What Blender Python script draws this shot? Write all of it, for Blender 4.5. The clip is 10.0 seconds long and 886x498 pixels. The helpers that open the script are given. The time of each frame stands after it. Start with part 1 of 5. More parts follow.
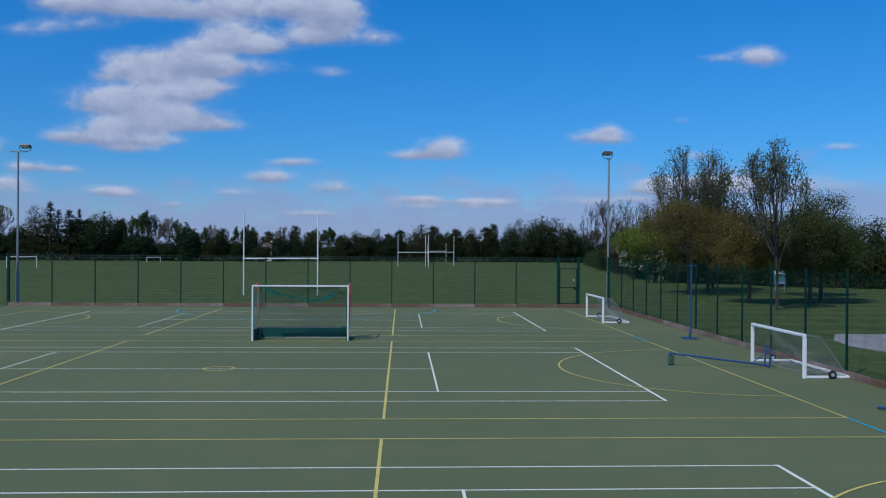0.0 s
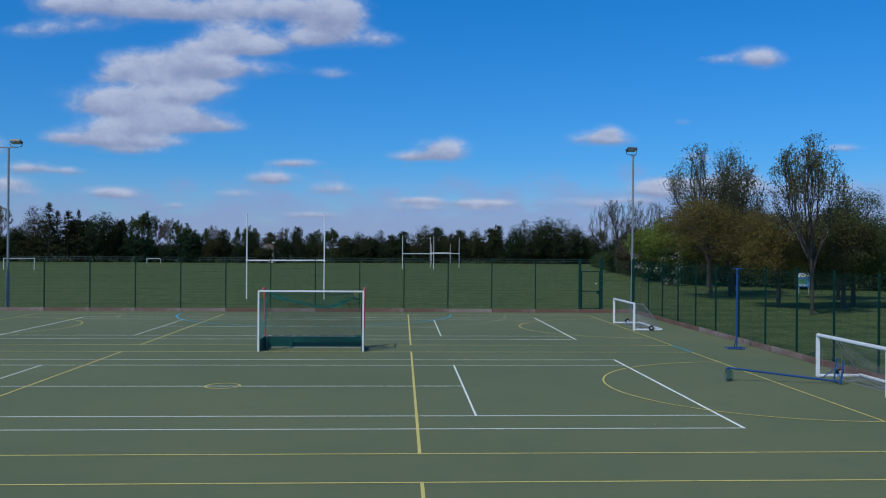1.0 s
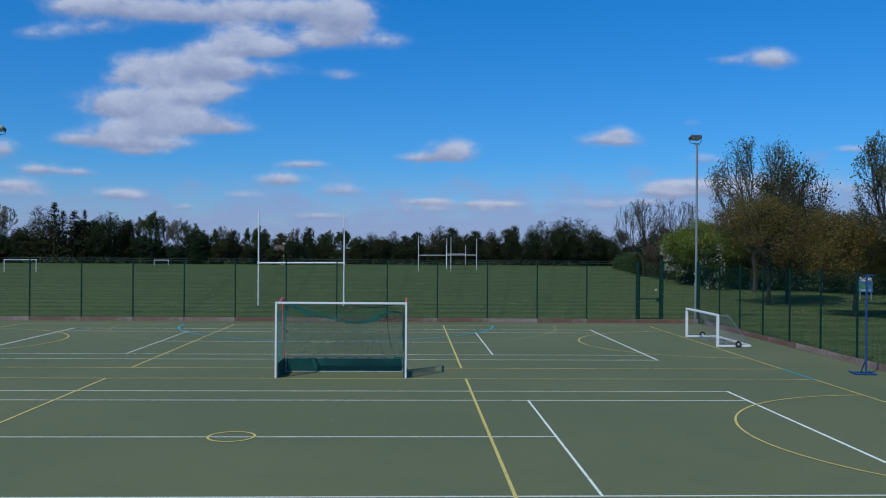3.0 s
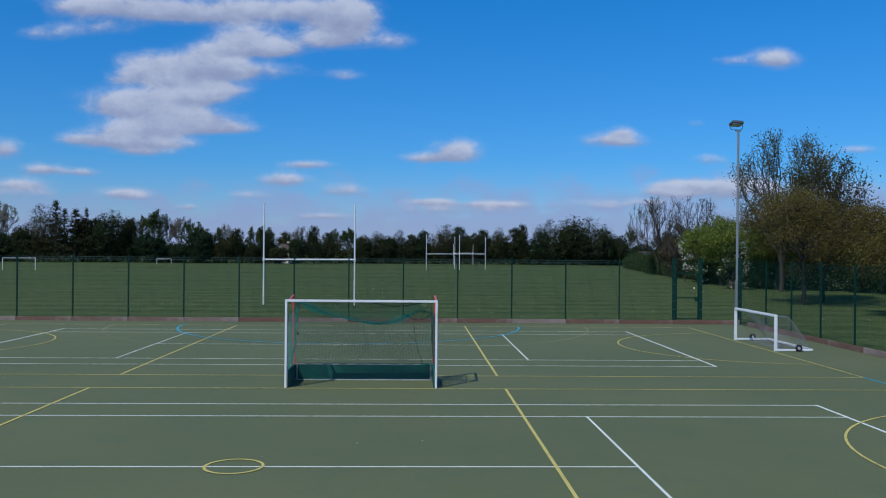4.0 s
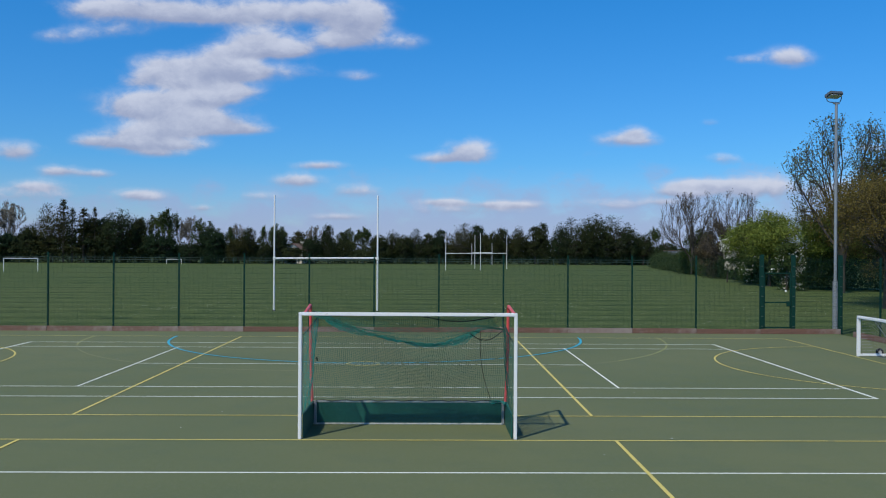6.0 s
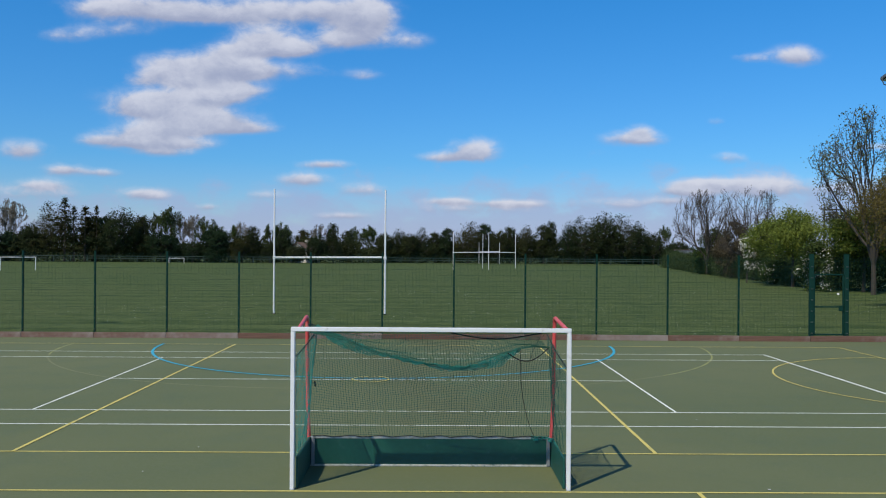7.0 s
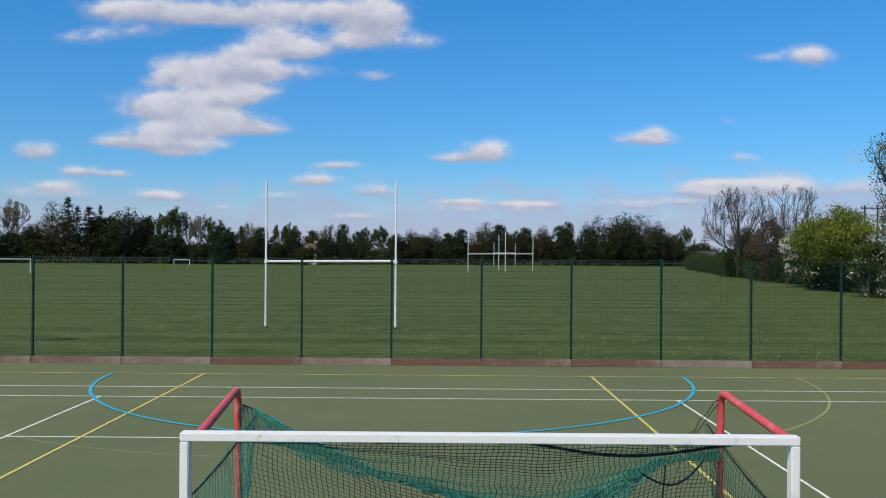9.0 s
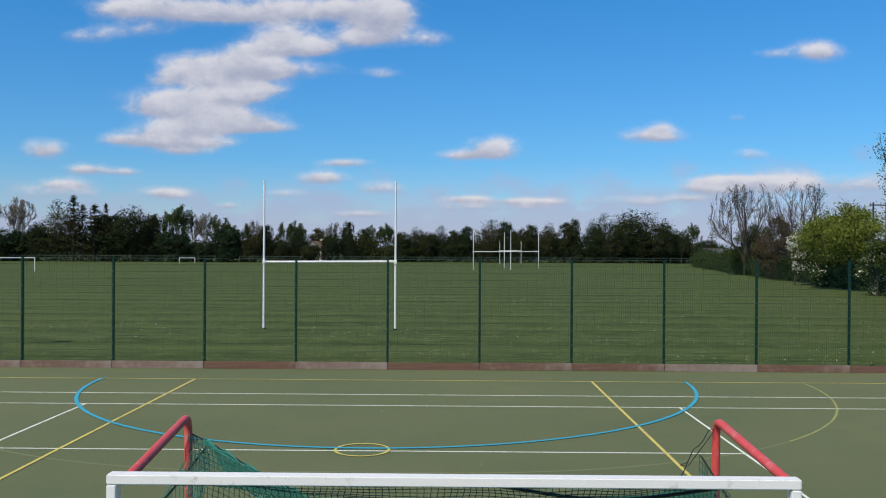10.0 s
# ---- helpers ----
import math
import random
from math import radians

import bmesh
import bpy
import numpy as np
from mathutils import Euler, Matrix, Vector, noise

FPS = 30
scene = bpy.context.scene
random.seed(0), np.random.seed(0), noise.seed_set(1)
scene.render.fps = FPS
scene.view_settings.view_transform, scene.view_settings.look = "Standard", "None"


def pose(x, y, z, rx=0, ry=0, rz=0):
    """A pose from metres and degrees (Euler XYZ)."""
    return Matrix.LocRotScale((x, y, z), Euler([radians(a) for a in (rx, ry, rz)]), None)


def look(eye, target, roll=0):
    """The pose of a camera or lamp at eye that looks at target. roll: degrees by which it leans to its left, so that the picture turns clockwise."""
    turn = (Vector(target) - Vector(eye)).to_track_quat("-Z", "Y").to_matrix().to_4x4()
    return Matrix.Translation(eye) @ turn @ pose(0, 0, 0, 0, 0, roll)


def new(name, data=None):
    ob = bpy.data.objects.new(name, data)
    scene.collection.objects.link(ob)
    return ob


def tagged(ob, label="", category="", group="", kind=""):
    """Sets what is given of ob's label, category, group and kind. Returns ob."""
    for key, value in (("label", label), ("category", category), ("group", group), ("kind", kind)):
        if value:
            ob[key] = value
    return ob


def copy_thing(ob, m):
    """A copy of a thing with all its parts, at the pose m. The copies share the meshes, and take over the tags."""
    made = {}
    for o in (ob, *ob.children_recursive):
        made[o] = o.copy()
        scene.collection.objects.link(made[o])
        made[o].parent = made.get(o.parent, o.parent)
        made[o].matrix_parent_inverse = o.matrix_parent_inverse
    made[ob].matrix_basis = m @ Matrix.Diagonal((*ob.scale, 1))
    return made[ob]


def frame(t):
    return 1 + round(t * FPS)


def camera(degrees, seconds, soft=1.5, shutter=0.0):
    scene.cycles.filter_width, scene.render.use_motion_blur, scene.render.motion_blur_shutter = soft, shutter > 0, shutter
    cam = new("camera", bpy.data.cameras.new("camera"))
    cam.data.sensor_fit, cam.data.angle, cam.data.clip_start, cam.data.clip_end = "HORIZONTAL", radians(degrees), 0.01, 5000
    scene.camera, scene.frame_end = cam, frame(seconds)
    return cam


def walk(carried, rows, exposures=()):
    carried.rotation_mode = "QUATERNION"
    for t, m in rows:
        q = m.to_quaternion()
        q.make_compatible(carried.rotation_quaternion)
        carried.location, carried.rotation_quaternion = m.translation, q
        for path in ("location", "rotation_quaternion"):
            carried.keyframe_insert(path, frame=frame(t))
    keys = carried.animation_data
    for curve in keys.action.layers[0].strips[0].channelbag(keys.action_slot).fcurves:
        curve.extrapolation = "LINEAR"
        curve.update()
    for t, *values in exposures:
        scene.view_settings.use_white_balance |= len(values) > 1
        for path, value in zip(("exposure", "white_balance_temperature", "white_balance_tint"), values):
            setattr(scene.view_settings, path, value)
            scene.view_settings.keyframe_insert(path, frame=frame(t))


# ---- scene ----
cam = camera(54.6, 10.0, soft=1.12)

PATH = [
    (0, (5.446, -26.036, 3.682), (5.542, -24.038, 3.679), 0.4),
    (0.5, (5.072, -24.7, 3.612), (5.167, -22.702, 3.611), 0.4),
    (1, (4.751, -23.061, 3.689), (4.845, -21.063, 3.689), 0.4),
    (1.5, (4.569, -21.755, 3.782), (4.654, -19.757, 3.781), 0.4),
    (2, (4.175, -20.05, 3.85), (4.26, -18.052, 3.849), 0.4),
    (2.5, (3.84, -18.532, 3.801), (3.919, -16.533, 3.803), 0.4),
    (4, (2.813, -13.568, 3.424), (2.878, -11.569, 3.427), 0.5),
    (4.5, (2.542, -11.944, 3.347), (2.599, -9.944, 3.349), 0.5),
    (5, (2.27, -10.342, 3.333), (2.321, -8.343, 3.335), 0.5),
    (5.5, (2.031, -8.725, 3.281), (2.074, -6.726, 3.285), 0.4),
    (7, (1.519, -3.806, 3.231), (1.542, -1.806, 3.232), 0.4),
    (7.5, (1.396, -2.22, 3.196), (1.414, -0.22, 3.199), 0.4),
    (8, (1.356, -0.462, 3.233), (1.364, 1.538, 3.232), 0.4),
    (8.5, (1.285, 1.287, 3.267), (1.288, 3.287, 3.269), 0.3),
    (9, (1.226, 2.49, 3.293), (1.221, 4.49, 3.296), 0.4),
    (9.5, (1.312, 2.826, 3.362), (1.3, 4.826, 3.362), 0.3),
    (10, (1.495, 3.056, 3.42), (1.474, 5.056, 3.416), 0.3),
]
EXPOSURES = [(0, -0.3, 5950, 10), (2.5, -0.3, 5950, 10), (4, -0.24, 6050, 10), (5, -0.14, 6200, 9), (5.5, -0.05, 6400, 9),
             (7, 0.09, 6950, 10), (8.5, 0.17, 7350, 10), (10, 0.16, 7550, 10)]
walk(cam, [(t, look(eye, target, roll)) for t, eye, target, roll in PATH], EXPOSURES)

# ---- world, sun, exposure ----
SUN_FROM = Vector((-1.14, -1.34, 2.16)).normalized()


def node(tree, kind, **values):
    n = tree.nodes.new(kind)
    for key, value in values.items():
        if key == "operation":
            n.operation = value
        elif key == "blend":
            n.data_type = "RGBA"
            n.blend_type = value
        elif key == "clamp":
            n.use_clamp = value
    return n


def maths(tree, op, a, b=None, c=None, clamp=False):
    n = node(tree, "ShaderNodeMath", operation=op, clamp=clamp)
    for i, v in enumerate((a, b, c)):
        if v is None:
            continue
        if isinstance(v, (int, float)):
            n.inputs[i].default_value = v
        else:
            tree.links.new(v, n.inputs[i])
    return n.outputs[0]


def mix(tree, fac, a, b, blend="MIX"):
    n = node(tree, "ShaderNodeMix", blend=blend)
    for i, v in ((0, fac), (6, a), (7, b)):
        if isinstance(v, (int, float)):
            n.inputs[i].default_value = v
        elif isinstance(v, tuple):
            n.inputs[i].default_value = (*v, 1.0)
        else:
            tree.links.new(v, n.inputs[i])
    return n.outputs[2]


def step(tree, value, low, high, to_low=0.0, to_high=1.0):
    n = tree.nodes.new("ShaderNodeMapRange")
    n.interpolation_type = "SMOOTHSTEP"
    tree.links.new(value, n.inputs[0])
    for i, v in ((1, low), (2, high), (3, to_low), (4, to_high)):
        n.inputs[i].default_value = v
    return n.outputs[0]


def noise_tex(tree, vector, scale, detail=4.0, rough=0.55):
    n = tree.nodes.new("ShaderNodeTexNoise")
    if vector is not None:
        tree.links.new(vector, n.inputs["Vector"])
    n.inputs["Scale"].default_value = scale
    n.inputs["Detail"].default_value = detail
    n.inputs["Roughness"].default_value = rough
    return n.outputs["Fac"]


# clouds as (across, up, half width, half height, thickness) in tangents of the way north
CUMULUS = [
    (-0.3224, 0.2777, 0.0724, 0.0145, 1), (-0.2705, 0.2682, 0.0461, 0.0072, 0.8), (-0.3868, 0.2767, 0.0329, 0.0092, 0.55), (-0.2024, 0.2758, 0.0428, 0.0158, 0.75),
    (-0.1209, 0.2759, 0.0494, 0.0145, 1), (-0.0738, 0.2740, 0.0237, 0.0184, 0.9), (-0.0997, 0.2434, 0.0408, 0.0105, 1), (-0.0881, 0.2600, 0.0263, 0.0119, 0.85),
    (-0.1989, 0.2418, 0.0329, 0.0132, 1), (-0.2053, 0.2300, 0.0461, 0.0072, 1), (-0.1597, 0.2307, 0.0224, 0.0072, 0.9), (-0.2428, 0.2163, 0.0382, 0.0112, 1),
    (-0.2635, 0.2042, 0.0461, 0.0105, 1), (-0.2213, 0.2062, 0.0316, 0.0086, 0.85), (-0.2666, 0.1911, 0.0527, 0.0079, 0.9), (-0.2243, 0.1826, 0.0290, 0.0059, 0.65),
    (-0.3053, 0.1736, 0.0625, 0.0099, 1), (-0.2470, 0.1744, 0.0329, 0.0086, 0.8),
]
CUMULUS_BASE = [
    (-0.3374, 0.1614, 0.0329, 0.0086, 1), (-0.2889, 0.1568, 0.0527, 0.0092, 1), (-0.2597, 0.1468, 0.0487, 0.0079, 1), (-0.2207, 0.1381, 0.0316, 0.0053, 0.9),
    (-0.2985, 0.1384, 0.0527, 0.0086, 1), (-0.3307, 0.1289, 0.0461, 0.0086, 0.9), (-0.3500, 0.1202, 0.0382, 0.0059, 0.85), (-0.3919, 0.1242, 0.0184, 0.0053, 0.6),
    (-0.3015, 0.1201, 0.0408, 0.0053, 0.85), (-0.3157, 0.1108, 0.0303, 0.0053, 0.9), (-0.3121, 0.2179, 0.0277, 0.0086, 0.5), (-0.3217, 0.2034, 0.0290, 0.0092, 0.55),
    (-0.3377, 0.1934, 0.0198, 0.0059, 0.45), (-0.1725, 0.2056, 0.0527, 0.0086, 0.45), (-0.4251, 0.2448, 0.0303, 0.0086, 0.5), (-0.3641, 0.2523, 0.0362, 0.0079, 0.4),
]
SMALL_CLOUDS = [
    (-0.4765, 0.1115, 0.0237, 0.0099, 0.95), (-0.4275, 0.0887, 0.0224, 0.0059, 1), (-0.3851, 0.0859, 0.0198, 0.0046, 0.75), (-0.4524, 0.0715, 0.0329, 0.0059, 0.8),
    (-0.4619, 0.0617, 0.0494, 0.0072, 0.55), (-0.3346, 0.0611, 0.0244, 0.0066, 1), (-0.2620, 0.0468, 0.0119, 0.0040, 0.85), (-0.1272, 0.0973, 0.0250, 0.0046, 0.95),
    (-0.1518, 0.0800, 0.0263, 0.0072, 1), (-0.0831, 0.0683, 0.0303, 0.0072, 0.7), (-0.1972, 0.0612, 0.0277, 0.0053, 0.5), (-0.1025, 0.0379, 0.0303, 0.0040, 0.8),
    (-0.0256, 0.2426, 0.0198, 0.0086, 0.5), (-0.0810, 0.2023, 0.0198, 0.0059, 0.42), (0.0460, 0.1158, 0.0250, 0.0112, 1), (0.0170, 0.1069, 0.0303, 0.0053, 0.85),
]
LOW_CLOUDS = [
    (0.2335, 0.1300, 0.0316, 0.0072, 1), (0.2408, 0.1400, 0.0145, 0.0066, 0.62), (0.4237, 0.2283, 0.0250, 0.0099, 1), (0.3699, 0.2262, 0.0198, 0.0053, 0.5),
    (0.3474, 0.1088, 0.0198, 0.0059, 0.62), (0.3303, 0.1518, 0.0105, 0.0040, 0.45), (0.5260, 0.1229, 0.0237, 0.0046, 0.55), (0.0188, 0.0562, 0.0237, 0.0040, 1),
    (0.0914, 0.0537, 0.0395, 0.0040, 0.9), (0.0452, 0.0479, 0.0625, 0.0066, 0.6), (0.2908, 0.0697, 0.0277, 0.0053, 0.85), (0.3208, 0.0786, 0.0382, 0.0053, 1),
    (0.3457, 0.0696, 0.0593, 0.0105, 0.62), (0.2742, 0.0582, 0.0198, 0.0040, 0.62), (0.2108, 0.0549, 0.0527, 0.0059, 0.5), (0.3913, 0.0780, 0.0461, 0.0119, 0.62),
    (0.4925, 0.0758, 0.0593, 0.0119, 0.55),
]


def puff_group():
    """Adds one rounded puff to a sum: its weight in z, its weight times the height within the puff in y."""
    t = bpy.data.node_groups.new("puff", "ShaderNodeTree")
    for label, kind in (("Place", "NodeSocketVector"), ("Size", "NodeSocketVector"), ("Shift", "NodeSocketVector"), ("Thick", "NodeSocketFloat"), ("Sum", "NodeSocketVector")):
        t.interface.new_socket(label, in_out="INPUT", socket_type=kind)
    t.interface.new_socket("Sum", in_out="OUTPUT", socket_type="NodeSocketVector")
    given, made = t.nodes.new("NodeGroupInput"), t.nodes.new("NodeGroupOutput")
    local, parts = t.nodes.new("ShaderNodeVectorMath"), t.nodes.new("ShaderNodeSeparateXYZ")
    local.operation = "MULTIPLY_ADD"
    for i in range(3):
        t.links.new(given.outputs[i], local.inputs[i])
    t.links.new(local.outputs[0], parts.inputs[0])
    du = parts.outputs[0]
    # flatter below than above
    dv = maths(t, "MINIMUM", parts.outputs[1], maths(t, "MULTIPLY", parts.outputs[1], 1.22))
    d = maths(t, "ADD", maths(t, "MULTIPLY", du, du), maths(t, "MULTIPLY", dv, dv))
    weight = maths(t, "MULTIPLY", maths(t, "EXPONENT", maths(t, "MULTIPLY", d, -0.95)), given.outputs[3])
    both, total = t.nodes.new("ShaderNodeCombineXYZ"), t.nodes.new("ShaderNodeVectorMath")
    t.links.new(maths(t, "MULTIPLY", dv, weight), both.inputs[1])
    t.links.new(weight, both.inputs[2])
    t.links.new(both.outputs[0], total.inputs[0])
    t.links.new(given.outputs[4], total.inputs[1])
    t.links.new(total.outputs[0], made.inputs[0])
    return t


def make_world():
    world = bpy.data.worlds.new("sky")
    world.use_nodes = True
    t = world.node_tree
    t.nodes.clear()
    out, bg = t.nodes.new("ShaderNodeOutputWorld"), t.nodes.new("ShaderNodeBackground")
    sky = t.nodes.new("ShaderNodeTexSky")
    sky.sky_type, sky.sun_disc = "NISHITA", False
    sky.sun_elevation = math.asin(SUN_FROM.z)
    sky.sun_rotation = math.atan2(SUN_FROM.x, SUN_FROM.y)
    sky.air_density, sky.dust_density, sky.ozone_density, sky.altitude = 1.0, 0.25, 3.0, 0.0
    coord = t.nodes.new("ShaderNodeTexCoord")
    split = t.nodes.new("ShaderNodeSeparateXYZ")
    t.links.new(coord.outputs["Generated"], split.inputs[0])
    x, y, z = split.outputs
    north = maths(t, "MAXIMUM", y, 0.05)
    u, v = maths(t, "DIVIDE", x, north), maths(t, "DIVIDE", z, north)
    flat = t.nodes.new("ShaderNodeCombineXYZ")
    t.links.new(u, flat.inputs[0])
    t.links.new(maths(t, "MULTIPLY", v, 1.5), flat.inputs[1])
    swirl = t.nodes.new("ShaderNodeTexNoise")
    swirl.inputs["Scale"].default_value, swirl.inputs["Detail"].default_value = 20.0, 3.0
    t.links.new(flat.outputs[0], swirl.inputs["Vector"])
    moved = t.nodes.new("ShaderNodeVectorMath")
    moved.operation = "MULTIPLY_ADD"
    t.links.new(swirl.outputs["Color"], moved.inputs[0])
    moved.inputs[1].default_value = (0.028, 0.028, 0.0)
    t.links.new(flat.outputs[0], moved.inputs[2])
    fine = noise_tex(t, moved.outputs[0], 36.0, 8.0, 0.6)
    coarse = noise_tex(t, moved.outputs[0], 17.0, 4.0, 0.55)
    ragged = maths(t, "ADD", maths(t, "MULTIPLY", maths(t, "SUBTRACT", fine, 0.5), 2.4),
                   maths(t, "MULTIPLY", maths(t, "SUBTRACT", coarse, 0.5), 2.0))
    group, place = puff_group(), t.nodes.new("ShaderNodeCombineXYZ")
    t.links.new(u, place.inputs[0])
    t.links.new(v, place.inputs[1])
    last = None
    for cu, cv, w, h, thick in CUMULUS + CUMULUS_BASE + SMALL_CLOUDS + LOW_CLOUDS:
        w, h = w * 1.04, h * 1.2
        n = t.nodes.new("ShaderNodeGroup")
        n.node_tree = group
        t.links.new(place.outputs[0], n.inputs[0])
        n.inputs[1].default_value, n.inputs[2].default_value = (1 / w, 1 / h, 0), (-cu / w, -cv / h, 0)
        n.inputs[3].default_value = thick
        if last:
            t.links.new(last.outputs[0], n.inputs[4])
        last = n
    summed = t.nodes.new("ShaderNodeSeparateXYZ")
    t.links.new(last.outputs[0], summed.inputs[0])
    high, field = summed.outputs[1], summed.outputs[2]
    weights = maths(t, "ADD", field, 0.001)
    # sheltered undersides are greyer than sunlit tops
    height = maths(t, "DIVIDE", high, weights)
    dense = maths(t, "ADD", maths(t, "MINIMUM", field, 1.1), maths(t, "MULTIPLY", ragged, 0.40))
    veil = maths(t, "MULTIPLY_ADD", step(t, dense, 0.0, 0.55), 0.3, maths(t, "MULTIPLY", step(t, dense, 0.34, 0.9), 0.7))
    total = maths(t, "MULTIPLY", veil, step(t, field, 0.03, 0.3))
    top = step(t, maths(t, "MULTIPLY_ADD", ragged, 0.75, maths(t, "MULTIPLY", height, 1.2)), -0.85, 0.95)
    # the rest of the sky, out of the way north, has scattered clouds of the same kind
    away = step(t, y, 0.62, 0.45)
    scattered = noise_tex(t, coord.outputs["Generated"], 3.2, 6.0, 0.6)
    total = maths(t, "MAXIMUM", total, maths(t, "MULTIPLY", away, step(t, scattered, 0.52, 0.66)))
    # low bank of haze and far cloud over the horizon
    rim = maths(t, "MULTIPLY_ADD", maths(t, "SUBTRACT", coarse, 0.5), 0.13, maths(t, "MULTIPLY", maths(t, "SUBTRACT", fine, 0.5), 0.05))
    slope = maths(t, "MULTIPLY_ADD", u, 0.035, rim)
    bank = maths(t, "MULTIPLY", step(t, maths(t, "SUBTRACT", v, slope), 0.092, 0.030), 0.72)
    ramp = t.nodes.new("ShaderNodeValToRGB")
    t.links.new(z, ramp.inputs[0])
    for i, (at, tint) in enumerate(SKY_TINTS):
        stop = ramp.color_ramp.elements[i] if i < 2 else ramp.color_ramp.elements.new(at)
        stop.position, stop.color = at, (*tint, 1.0)
    deep = mix(t, 1.0, sky.outputs[0], ramp.outputs[0], "MULTIPLY")
    tinted = mix(t, 1.0, deep, (1.5, 1.5, 1.5), "MULTIPLY")
    colour = mix(t, bank, tinted, (3.2, 4.0, 6.5))
    cloud = mix(t, top, (3.2, 3.7, 5.4), (6.0, 6.45, 7.8))
    colour = mix(t, maths(t, "MULTIPLY", total, 0.93), colour, cloud)
    t.links.new(colour, bg.inputs[0])
    bg.inputs[1].default_value = 0.1
    t.links.new(bg.outputs[0], out.inputs[0])
    scene.world = world


# deep blue air overhead, paler towards the horizon
SKY_TINTS = ((0.02, (0.38, 0.49, 0.74)), (0.30, (0.10, 0.56, 0.95)), (0.10, (0.195, 0.50, 0.82)))
make_world()
sun = new("sun", bpy.data.lights.new("sun", "SUN"))
sun.data.energy, sun.data.angle, sun.data.color = 3.5, radians(0.6), (1.0, 0.94, 0.80)
sun.matrix_world = look(SUN_FROM * 60, (0, 0, 0))

# ---- materials ----


def paint(name, colour, rough=0.6, metal=0.0, vary=0.15, scale=3.0, fine=40.0, bump=0.0, dirt=None, dirt_amount=0.0,
          per_object=0.0, per_island=0.0, translucent=0.0, stretch=None, specular=0.5):
    """A node material: the base colour varied at a coarse and a fine scale, optional dirt in patches, and fine relief."""
    m = bpy.data.materials.new(name)
    m.use_nodes = True
    t = m.node_tree
    b = t.nodes["Principled BSDF"]
    coord = t.nodes.new("ShaderNodeTexCoord")
    vec = coord.outputs["Object"]
    if stretch:
        mp = t.nodes.new("ShaderNodeMapping")
        mp.inputs["Scale"].default_value = stretch
        t.links.new(vec, mp.inputs["Vector"])
        vec = mp.outputs[0]
    big, small = noise_tex(t, vec, scale, 4.0), noise_tex(t, vec, fine, 3.0)
    tone = maths(t, "ADD", maths(t, "MULTIPLY_ADD", maths(t, "SUBTRACT", big, 0.5), 2 * vary, 1.0),
                 maths(t, "MULTIPLY", maths(t, "SUBTRACT", small, 0.5), vary * 1.6))
    if per_object:
        info = t.nodes.new("ShaderNodeObjectInfo")
        tone = maths(t, "MULTIPLY", tone, maths(t, "MULTIPLY_ADD", info.outputs["Random"], per_object, 1 - per_object / 2))
    if per_island:
        geo = t.nodes.new("ShaderNodeNewGeometry")
        tone = maths(t, "MULTIPLY", tone, maths(t, "MULTIPLY_ADD", geo.outputs["Random Per Island"], per_island, 1 - per_island / 2))
    grey = t.nodes.new("ShaderNodeCombineColor")
    for i in range(3):
        t.links.new(tone, grey.inputs[i])
    colour = mix(t, 1.0, colour, grey.outputs[0], "MULTIPLY")
    if dirt:
        patch = step(t, noise_tex(t, vec, scale * 2.3, 6.0, 0.65), 0.62 - 0.3 * dirt_amount, 0.75)
        colour = mix(t, maths(t, "MULTIPLY", patch, min(1.0, 0.5 + dirt_amount)), colour, dirt)
    t.links.new(colour, b.inputs["Base Color"])
    b.inputs["Roughness"].default_value = rough
    b.inputs["Metallic"].default_value = metal
    b.inputs["Specular IOR Level"].default_value = specular
    if bump:
        bn = t.nodes.new("ShaderNodeBump")
        bn.inputs["Strength"].default_value = bump
        bn.inputs["Distance"].default_value = 0.01
        t.links.new(small, bn.inputs["Height"])
        t.links.new(bn.outputs[0], b.inputs["Normal"])
    if translucent:
        tr = t.nodes.new("ShaderNodeBsdfTranslucent")
        t.links.new(colour, tr.inputs[0])
        mx = t.nodes.new("ShaderNodeMixShader")
        mx.inputs[0].default_value = translucent
        t.links.new(b.outputs[0], mx.inputs[1])
        t.links.new(tr.outputs[0], mx.inputs[2])
        t.links.new(mx.outputs[0], t.nodes["Material Output"].inputs[0])
    return m


